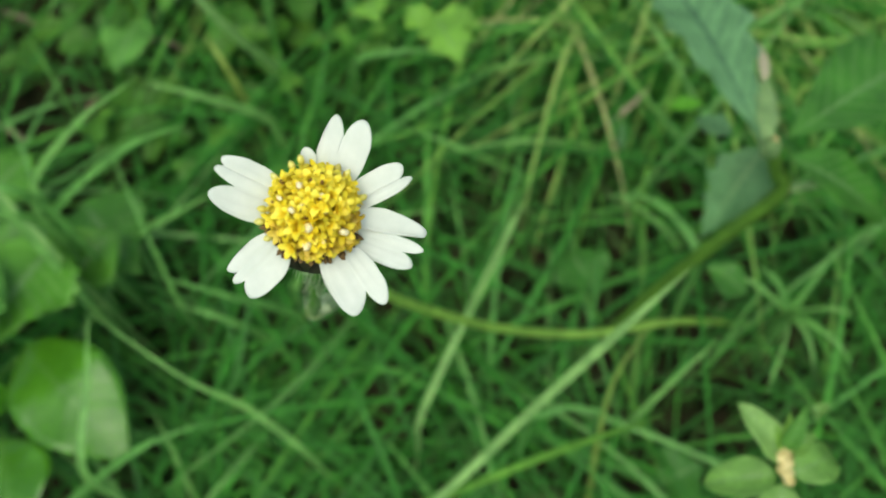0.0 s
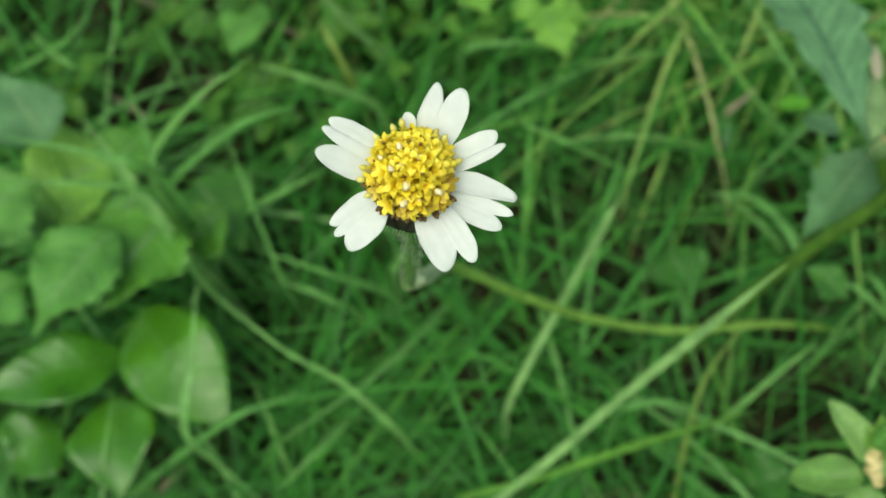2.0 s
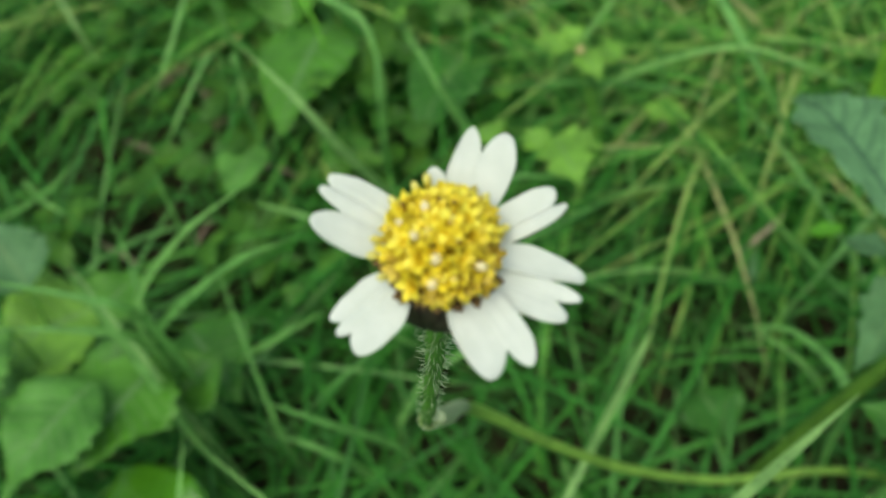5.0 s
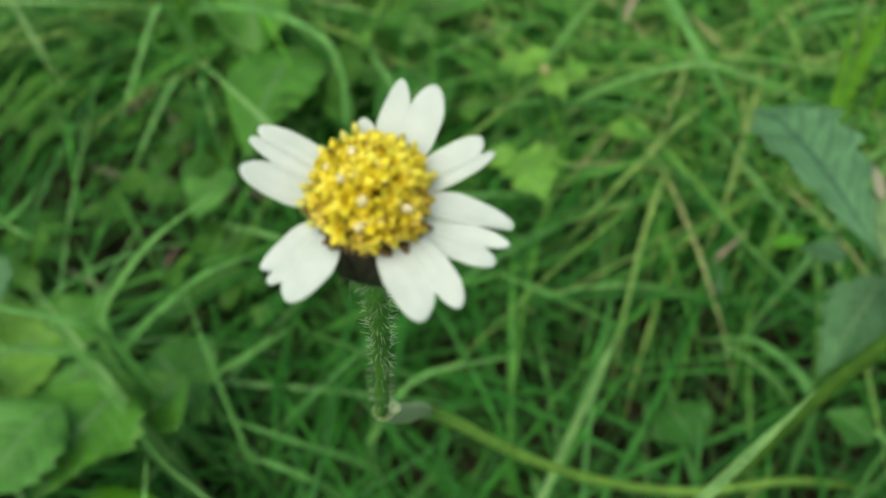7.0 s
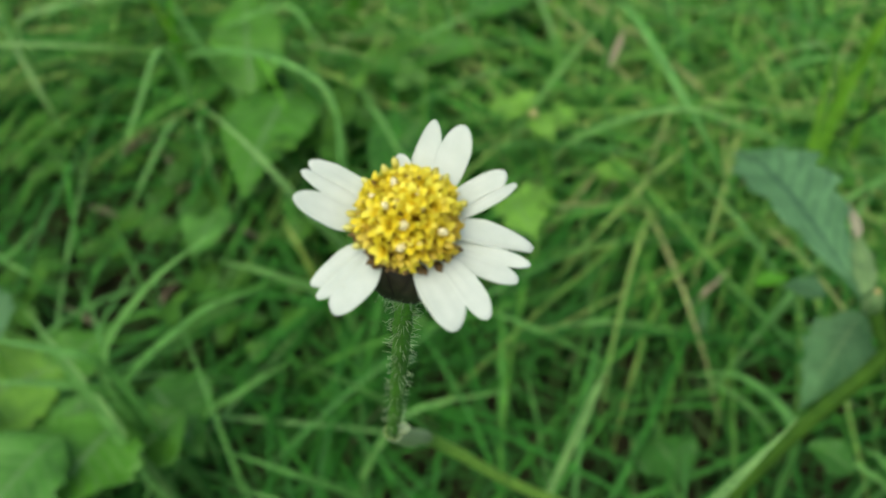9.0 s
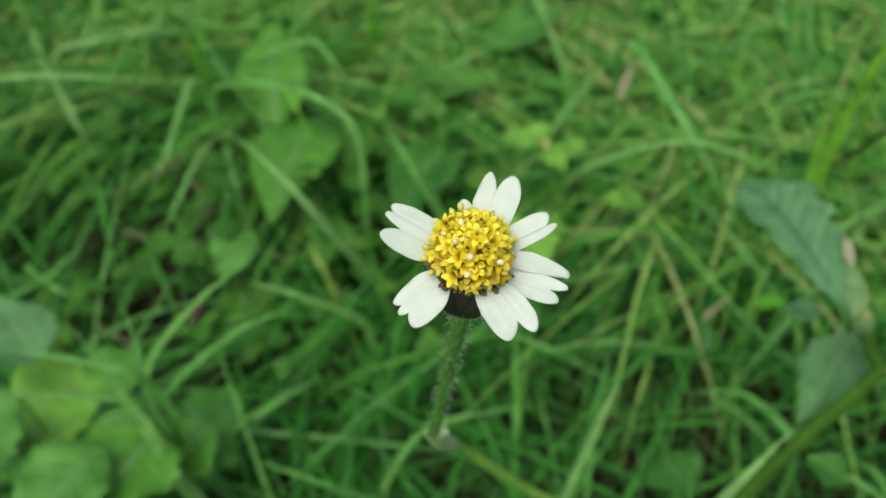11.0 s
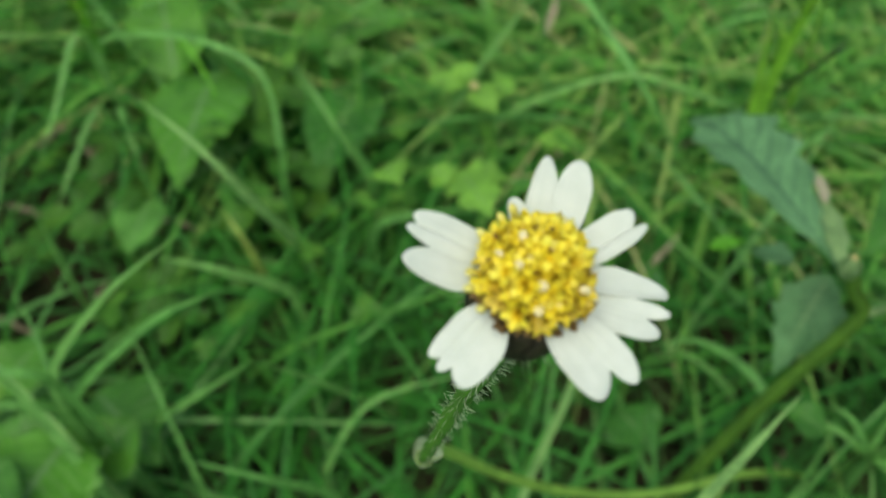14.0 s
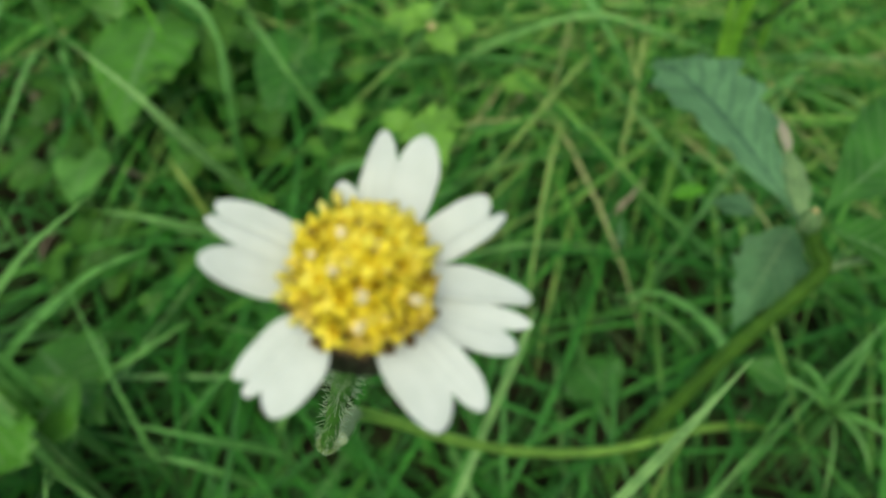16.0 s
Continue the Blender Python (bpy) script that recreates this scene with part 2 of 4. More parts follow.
def spline(points, n):
    """n + 1 places along a smooth curve through the points."""
    pts = [Vector(p) for p in points]
    ext = [pts[0] * 2 - pts[1]] + pts + [pts[-1] * 2 - pts[-2]]
    out = []
    for i in range(n + 1):
        s = i / n * (len(pts) - 1)
        k = min(int(s), len(pts) - 2)
        u = s - k
        a, b, c, d = ext[k:k + 4]
        out.append(0.5 * ((2 * b) + (c - a) * u + (2 * a - 5 * b + 4 * c - d) * u * u + (3 * b - a - 3 * c + d) * u ** 3))
    return out


def sides(points, face=(0, 0, 1)):
    """The way along a curve and a level way across it, place by place."""
    out = []
    for i, p in enumerate(points):
        way = (points[min(i + 1, len(points) - 1)] - points[max(i - 1, 0)]).normalized()
        across = way.cross(Vector(face))
        across = across.normalized() if across.length > 0.05 else Vector((1, 0, 0))
        out.append((way, across, across.cross(way)))
    return out


def tube(bm, points, radii, n=8):
    rings = []
    uv = bm.loops.layers.uv.verify()
    for (way, across, up), p, r in zip(sides(points), points, radii):
        rings.append([bm.verts.new(p + r * (math.cos(2 * math.pi * k / n) * across + math.sin(2 * math.pi * k / n) * up)) for k in range(n)])
    for i in range(len(rings) - 1):
        for k in range(n):
            f = bm.faces.new((rings[i][k], rings[i][(k + 1) % n], rings[i + 1][(k + 1) % n], rings[i + 1][k]))
            for lo, (a, b) in zip(f.loops, ((k, i), (k + 1, i), (k + 1, i + 1), (k, i + 1))):
                lo[uv].uv = (a / n, b / len(rings))
    bm.faces.new(rings[0][::-1])
    bm.faces.new(rings[-1])


def ribbon(bm, points, width, fold=0.25, twist=0.0, root=0.45, taper=0.45, face=(0, 0, 1)):
    """A keeled grass blade: narrow at its root, widest at a third, drawn out to a point."""
    uv = bm.loops.layers.uv.verify()
    rows, n = [], len(points) - 1
    for i, ((way, across, up), p) in enumerate(zip(sides(points, face), points)):
        s = i / n
        w = width * 0.5 * (root + (1 - root) * min(1, s * 3.0)) * max(0.03, 1 - max(0, (s - taper) / (1 - taper)) ** 1.5)
        q = Matrix.Rotation(twist * s, 3, way)
        a, u = q @ across, q @ up
        rows.append([bm.verts.new(p - a * w + u * w * fold), bm.verts.new(p - u * w * fold * 0.6), bm.verts.new(p + a * w + u * w * fold)])
    for i in range(n):
        for k in range(2):
            f = bm.faces.new((rows[i][k], rows[i][k + 1], rows[i + 1][k + 1], rows[i + 1][k]))
            for lo, (a, b) in zip(f.loops, ((k, i), (k + 1, i), (k + 1, i + 1), (k, i + 1))):
                lo[uv].uv = (a / 2, b / n)


def leaf_mesh(bm, base, tip, width, droop=0.15, fold=0.25, teeth=0, depth=0.10, widest=0.42, wave=0.0, tilt=0.0, lobes=0, blunt=1.05, seed=1):
    """A leaf from base to tip: ovate outline, toothed or lobed margin, folded along the midrib, side veins pressed in."""
    rng = random.Random(seed)
    uv = bm.loops.layers.uv.verify()
    base, tip = Vector(base), Vector(tip)
    length = (tip - base).length
    way = (tip - base).normalized()
    across = way.cross(Vector((0, 0, 1)))
    across = across.normalized() if across.length > 0.05 else Vector((1, 0, 0))
    across = Matrix.Rotation(tilt, 3, way) @ across
    up = across.cross(way)
    n, half = (max(28, teeth * 6)), 5
    rows = []
    ph = (rng.random() + abs(base.x) * 97) * 6
    wave = wave or 0.03
    for i in range(n + 1):
        s = i / n
        power = math.log(0.5) / math.log(widest)
        w = width * 0.5 * (math.sin(math.pi * min(1, s ** power)) ** blunt if 0 < s < 1 else 0.0) + width * 0.012
        w *= 1.05 - min(0.25, 0.25 * blunt) * s ** 2
        w *= 1 + 0.06 * math.sin(s * 5 + ph * 2)
        if teeth:
            w *= 1 - depth + depth * 2 * (1 - (s * teeth) % 1.0)
        if lobes:
            w *= 0.62 + 0.5 * abs(math.cos(math.pi * lobes * s))
        arch = up * (droop * length * (1 - (2 * s - 0.7) ** 2) * 0.5)
        row = []
        for k in range(-half, half + 1):
            v = k / half
            ripple = wave * width * math.sin(s * 14 + ph + (2 if k > 0 else 0)) * abs(v)
            vein = -0.018 * width * abs(math.sin(math.pi * (s * 8 - abs(v) * 1.6))) ** 6 * min(1, abs(v) * 4)
            row.append(bm.verts.new(base + way * (s * length + 0.10 * w * abs(v)) + arch + across * v * w + up * (abs(v) ** 1.4 * w * fold + ripple + vein)))
        rows.append(row)
    for i in range(n):
        for k in range(2 * half):
            f = bm.faces.new((rows[i][k], rows[i][k + 1], rows[i + 1][k + 1], rows[i + 1][k]))
            for lo, (a, b) in zip(f.loops, ((k, i), (k + 1, i), (k + 1, i + 1), (k, i + 1))):
                v = abs(a / half - 1)
                lo[uv].uv = (v, b / n * 3.0 - v * 0.55)


def thick(ob, metres):
    s = ob.modifiers.new("thickness", "SOLIDIFY")
    s.thickness, s.offset = metres, 0.0
    return ob


def grass_blade(points, mm, mat=None, label="long narrow green grass blade arching out of the meadow", fold=0.25, twist=0.0, drop=True, taper=0.5):
    """One blade that can be told apart. Its first point is joined to the soil by its own sheath."""
    pts = [Vector(p) for p in points]
    if drop and pts[0].z > 0.012:
        away = (pts[0] - pts[1])
        away.z = 0
        foot = Vector((pts[0].x, pts[0].y, 0.0)) + away * 0.35
        pts = [foot, foot.lerp(pts[0], 0.55)] + pts
    bm = bmesh.new()
    ribbon(bm, spline(pts, 26), mm * 0.76 / 1000, fold, twist, taper=taper, face=(0.05, -0.55, 0.83))
    ob = finish("grass_blade", bm, mat or BLADE)
    return tagged(ob, label, "grass", "grass blades")


def plant(name, foot, label, category="plant", group=""):
    ob = new(name)
    ob.location = foot
    return tagged(ob, label, category, group)


def local(parent, points):
    return [Vector(p) - parent.location for p in points]


def add_stem(parent, points, mm0, mm1, mat=None, name="stem", label=""):
    bm = bmesh.new()
    pts = spline(local(parent, points), 6 * (len(points) - 1))
    tube(bm, pts, [(mm0 + (mm1 - mm0) * i / (len(pts) - 1)) / 2000 for i in range(len(pts))])
    return part(name, bm, mat or STEM, parent, label)


def add_leaf(parent, base, tip, mm, mat, label="", stalk=None, **shape):
    b, t = local(parent, (base, tip))
    bm = bmesh.new()
    leaf_mesh(bm, b, t, mm / 1000, **shape)
    ob = thick(part("leaf", bm, mat, parent, label), 0.00025)
    if stalk is not None:
        add_stem(parent, [stalk, (Vector(stalk) + Vector(base)) / 2 + Vector((0, 0, 0.008)), base], 1.6, 1.1, name="leaf_stalk")
    return ob


def add_bud(parent, where, mm, mat=None, label="yellowish bud"):
    """A small round bud with a puckered top."""
    bm = bmesh.new()
    bmesh.ops.create_icosphere(bm, subdivisions=2, radius=mm / 1000)
    for v in bm.verts:
        v.co = v.co * (1 + 0.22 * noise.noise(v.co * 1400)) + local(parent, [where])[0]
    return part("bud", bm, mat or BUD, parent, label)


# ---- ground ----
def ground():
    bm = bmesh.new()
    near = [(-1.5 + 3.0 * i / 60) for i in range(61)]
    xs = [-3000, -300, -40, -6, *near, 6, 40, 300, 3000]
    grid = []
    for y in xs:
        row = []
        for x in xs:
            h = 0.0
            if abs(x) < 2 and abs(y) < 2:
                h = 0.012 * noise.noise(Vector((x * 7, y * 7, 1.0))) + 0.006 * noise.noise(Vector((x * 25, y * 25, 4.0))) - 0.012
            row.append(bm.verts.new((x, y, h)))
        grid.append(row)
    for a, b in zip(grid, grid[1:]):
        for k in range(len(xs) - 1):
            bm.faces.new((a[k], a[k + 1], b[k + 1], b[k]))
    return tagged(finish("ground", bm, SOIL), "dark brown soil under the meadow grass", "ground", kind="structure")


ground()


# ---- meadow: what nobody could count ----
def sward(name, count, box, lengths, widths, seed, rise, mat, label, keep=None, seg=7, heap=0.5, low=0.075):
    """Loose grass in tufts: blades that rise, lean over and droop, in one mesh."""
    rng = np.random.default_rng(seed)
    x0, x1, y0, y1 = box
    tufts = rng.uniform((x0, y0), (x1, y1), (max(4, count // 7), 2))
    if keep:
        tufts = tufts[[keep(x, y) for x, y in tufts]]
    pick = rng.integers(0, len(tufts), count)
    root = tufts[pick] + rng.normal(0, 0.009, (count, 2))
    lift = np.where(rng.random(count) < heap, rng.uniform(0.0, rise, count), 0.0)
    az = rng.uniform(0, 2 * np.pi, count)
    length, width = rng.uniform(*lengths, count), rng.uniform(*widths, count)
    lean, droop = rng.uniform(0.30, 1.35, count), rng.uniform(0.2, 1.6, count)
    spin = rng.uniform(-0.45, 0.45, count)
    verts = np.zeros((count, seg + 1, 3, 3))
    pos = np.stack([root[:, 0], root[:, 1], lift * 0.0 - 0.004], -1)
    for i in range(seg + 1):
        s = i / seg
        ang = lean + droop * s * s
        way = np.stack([np.cos(az) * np.sin(ang), np.sin(az) * np.sin(ang), np.cos(ang)], -1)
        if i:
            pos = pos + way * (length / seg)[:, None]
            az = az + spin / seg
        pos[:, 2] = np.maximum(pos[:, 2], 0.004)
        across = np.stack([-np.sin(az), np.cos(az), np.zeros(count)], -1)
        up = np.cross(across, way) * -1
        w = width * 0.5 * (0.5 + 0.5 * min(1, s * 3)) * max(0.04, 1 - max(0, (s - 0.3) / 0.7) ** 1.6)
        verts[:, i, 0] = pos - across * w[:, None] + up * (w * 0.3)[:, None]
        verts[:, i, 1] = pos - up * (w * 0.15)[:, None]
        verts[:, i, 2] = pos + across * w[:, None] + up * (w * 0.3)[:, None]
    # fewer blades lie across the dark gaps
    crossing = np.zeros(count)
    for gx, gy, gr in GAPS:
        near = (verts[:, :, 1, 0] - gx) ** 2 + (verts[:, :, 1, 1] - gy) ** 2 < gr * gr
        crossing = np.maximum(crossing, near.any(1) * (0.52 if gx < 0 else 0.42))
    verts = verts[rng.random(count) > crossing]
    count = len(verts)
    # matted down: higher to the west than round the flower
    cap = low + 0.02 / (1 + np.exp((verts[..., 0] + 0.16) / 0.03))
    verts[..., 2] = cap * (1 - np.exp(-verts[..., 2] / cap))
    idx = np.arange(count * (seg + 1) * 3).reshape(count, seg + 1, 3)
    quads = np.stack([idx[:, :-1, :-1], idx[:, :-1, 1:], idx[:, 1:, 1:], idx[:, 1:, :-1]], -1).reshape(-1, 4)
    me = bpy.data.meshes.new(name)
    me.from_pydata(verts.reshape(-1, 3).tolist(), [], quads.tolist())
    layer = me.uv_layers.new(name="UVMap")
    u = np.tile(np.array([[0, 0], [0.5, 0], [0.5, 1], [0, 1.0]]), (len(quads), 1))
    u[:, 0] += np.repeat(np.tile([0.0, 0.5], len(quads) // 2), 4)
    layer.data.foreach_set("uv", u.ravel().astype(np.float32))
    me.materials.append(mat)
    me.polygons.foreach_set("use_smooth", [True] * len(quads))
    return tagged(new(name, me), label, "grass", kind="stuff")


GAPS = ((0.097, 0.198, 0.026), (0.070, 0.158, 0.026), (0.105, 0.122, 0.028), (0.086, 0.122, 0.024), (0.105, 0.094, 0.020), (-0.185, 0.235, 0.038), (-0.200, 0.286, 0.026), (-0.160, 0.314, 0.024),
        (-0.068, 0.262, 0.022), (-0.166, 0.200, 0.024))


def litter(count, box, seed, high=0.012, mat=None, name="dead_grass", label="dry straw-coloured dead grass lying on the soil"):
    """Dead stalks and crumbs on the soil."""
    rng = np.random.default_rng(seed)
    bm = bmesh.new()
    for _ in range(count):
        x, y = rng.uniform(box[0], box[1]), rng.uniform(box[2], box[3])
        a, ln, z = rng.uniform(0, 6.28), rng.uniform(0.012, 0.035), rng.uniform(0.0, high)
        d = Vector((math.cos(a), math.sin(a), rng.uniform(-0.15, 0.3))) * ln
        p = Vector((x, y, z))
        ribbon(bm, spline([p, p + d * 0.5 + Vector((0, 0, 0.004)), p + d], 4), rng.uniform(0.001, 0.004), 0.2)
    return tagged(finish(name, bm, mat or DRY), label, "dead grass", kind="stuff")


def herb_carpet(name, count, box, size, height, seed, mat, label, keep=None):
    """Low herbs with three rounded leaflets on thin stalks."""
    rng = np.random.default_rng(seed)
    bm = bmesh.new()
    uv = bm.loops.layers.uv.verify()
    for _ in range(count):
        x, y = rng.uniform(box[0], box[1]), rng.uniform(box[2], box[3])
        if keep and not keep(x, y):
            continue
        z, r, a0 = rng.uniform(*height), rng.uniform(*size), rng.uniform(0, 6.28)
        top = Vector((x, y, z))
        foot = Vector((x + rng.normal(0, 0.01), y + rng.normal(0, 0.01), 0))
        tube(bm, [foot, foot.lerp(top, 0.5) + Vector((0.003, 0, 0)), top], [0.0006, 0.0005, 0.0004], 4)
        tip = Vector((rng.normal(0, 0.25), rng.normal(0, 0.25), 1)).normalized()
        for k in range(3):
            a = a0 + k * 2.094
            d = Vector((math.cos(a), math.sin(a), 0))
            d = (d - tip * d.dot(tip)).normalized()
            s = tip.cross(d)
            c = bm.verts.new(top + d * r * 0.55 - tip * r * 0.10)
            ring = [top]
            ring += [top + d * r * (0.55 + 0.52 * math.cos(b)) + s * r * 0.50 * math.sin(b) + tip * r * (0.10 * abs(math.sin(b)) - 0.06 * (1 + math.cos(b))) for b in (2.4, 1.7, 1.0, 0.4, 0.0, -0.4, -1.0, -1.7, -2.4)]
            vs = [bm.verts.new(p) for p in ring]
            for m in range(len(vs)):
                f = bm.faces.new((c, vs[m], vs[(m + 1) % len(vs)]))
                for lo, q in zip(f.loops, ((0.0, 0.5), (1.0, m / 10), (1.0, (m + 1) / 10))):
                    lo[uv].uv = q
    return tagged(finish(name, bm, mat), label, "herb", kind="stuff")


def sparse(x, y):
    """Thinner grass over bare and shaded patches, and round the low lobed weed."""
    bare = max(w * math.exp(-((x - a) / r) ** 2 - ((y - b) / r) ** 2) for a, b, r, w in (
        (-0.19, 0.25, 0.105, 0.97), (-0.13, 0.25, 0.06, 0.9), (0.08, 0.16, 0.062, 0.92), (-0.056, 0.145, 0.045, 0.9), (0.06, 0.19, 0.035, 0.85),
        (0.13, 0.10, 0.095, 0.9), (-0.19, 0.07, 0.04, 0.8), (0.045, 0.135, 0.055, 0.9)))
    bare = max(bare, min(0.85, 4.0 * (noise.noise(Vector((x * 20, y * 20, 7.0))) - 0.08)))
    return (math.sin(x * 913.7 + y * 517.3) * 43758.5) % 1.0 > bare


def yellowing(x, y):
    """Where paler grass stands, thinning out at its edges."""
    edge = 1.35 - math.hypot((x - 0.08) / 0.46, (y - 0.48) / 0.42) + 0.5 * noise.noise(Vector((x * 9, y * 9, 2.0)))
    return (y > 0.245 or (x > 0.14 and y > 0.20)) and sparse(x, y) and (x > 0.13 - y * 0.5 or y > 0.36) and (math.sin(x * 713.1 + y * 911.9) * 24634.6) % 1.0 < edge


HERB = plant_material("herb_leaf", [(0.0, (0.046, 0.138, 0.014)), (0.6, (0.072, 0.195, 0.021)), (1.0, (0.108, 0.245, 0.030))], island=True, rough=0.5, lengthwise=False)
PALE = plant_material("pale_grass", [(0.0, (0.088, 0.302, 0.037)), (0.30, (0.170, 0.430, 0.064)), (0.55, (0.255, 0.500, 0.092)), (0.80, (0.350, 0.490, 0.130)), (1.0, (0.42, 0.42, 0.18))], island=True, veins=0.25, rough=0.5)
CLOVER = plant_material("clover_leaf", [(0.0, (0.034, 0.112, 0.011)), (1.0, (0.070, 0.180, 0.018))], rough=0.5, lengthwise=False)
TALL = plant_material("tall_grass", [(0.0, (0.085, 0.270, 0.050)), (0.6, (0.130, 0.335, 0.078)), (1.0, (0.210, 0.420, 0.125))], island=True, veins=0.35, rough=0.5)

# low grass tier; its green is darkened to carry the shade between blades
UNDER_SHADE = plant_material("undergrowth", [(0.0, (0.020, 0.100, 0.011)), (0.7, (0.032, 0.140, 0.017)), (1.0, (0.060, 0.095, 0.024))], island=True, veins=0.2, rough=0.55)
sward("undergrowth", 7000, (-0.42, 0.42, -0.12, 0.62), (0.03, 0.075), (0.0010, 0.0026), 21, 0.02, UNDER_SHADE, "short green grass near the soil, coloured darker for the shade there", seg=5, low=0.035)
sward("meadow_grass", 12000, (-0.62, 0.62, -0.28, 0.95), (0.09, 0.22), (0.0010, 0.0029), 11, 0.04, GRASS, "dense tangled green meadow grass with fine blades", keep=sparse)
sward("fine_grass", 5600, (-0.62, 0.62, -0.28, 0.95), (0.05, 0.12), (0.0007, 0.0016), 12, 0.03, GRASS, "short fine green grass close to the soil", keep=sparse)
sward("pale_grass", 13000, (-0.75, 0.85, 0.16, 1.25), (0.08, 0.22), (0.0010, 0.0029), 16, 0.04, PALE, "pale yellowish green grass in loose tufts", keep=yellowing)
sward("outer_grass", 34000, (-3.0, 3.0, -2.7, 3.3), (0.07, 0.20), (0.003, 0.007), 13, 0.04, GRASS, "green meadow grass further out", keep=lambda x, y: (abs(x) > 0.6 or y < -0.27 or y > 0.93) and math.hypot(x, y - 0.3) < 2.2 + 0.9 * noise.noise(Vector((x * 2.3, y * 2.3, 5.0))), seg=4)
sward("long_grass", 950, (-0.55, 0.55, -0.2, 0.85), (0.12, 0.26), (0.0014, 0.0031), 17, 0.04, TALL, "long pale green grass blades lying over the meadow", low=0.10, keep=sparse)
litter(90, (-0.5, 0.5, -0.1, 0.8), 14)
herb_carpet("herb_patch", 260, (-0.40, -0.02, 0.18, 0.62), (0.004, 0.009), (0.03, 0.075), 15, HERB, "low dark green herbs with rounded leaflets", keep=sparse)
litter(80, (0.02, 0.55, 0.24, 0.85), 18, 0.06, TAN, "tan_litter", "tan and pinkish dead leaves caught in the grass")
litter(22, (-0.30, -0.12, 0.20, 0.48), 19, 0.035, TAN, "brown_litter", "pinkish brown dead stalks on the dark soil")


def clover(x, y, z, r, spin, tilt):
    """One low herb: a thin stalk and three rounded leaflets."""
    herb = plant("clover", (x, y, 0.0), "low green three-leaved herb over a dark gap", "herb", "herbs under the grass")
    top = Vector((x, y, z))
    add_stem(herb, [(x - 0.004, y + 0.003, 0.0), (x - 0.001, y, z * 0.5), top], 1.1, 0.8)
    for k in range(3):
        a = spin + k * 2.094
        way = Vector((math.cos(a), math.sin(a), tilt * math.cos(a * 1.7)))
        add = bmesh.new()
        leaf_mesh(add, top - herb.location, top + way * r * 1.9 - herb.location, r * 1.35, droop=0.15, fold=0.2, blunt=0.55, widest=0.55)
        part("leaflet", add, CLOVER, herb)


rng = random.Random(20)
for _ in range(44):
    clover(rng.uniform(-0.30, -0.05), rng.uniform(0.19, 0.36), rng.uniform(0.03, 0.06), rng.uniform(0.006, 0.010), rng.uniform(0, 6.28), rng.uniform(-0.3, 0.3))



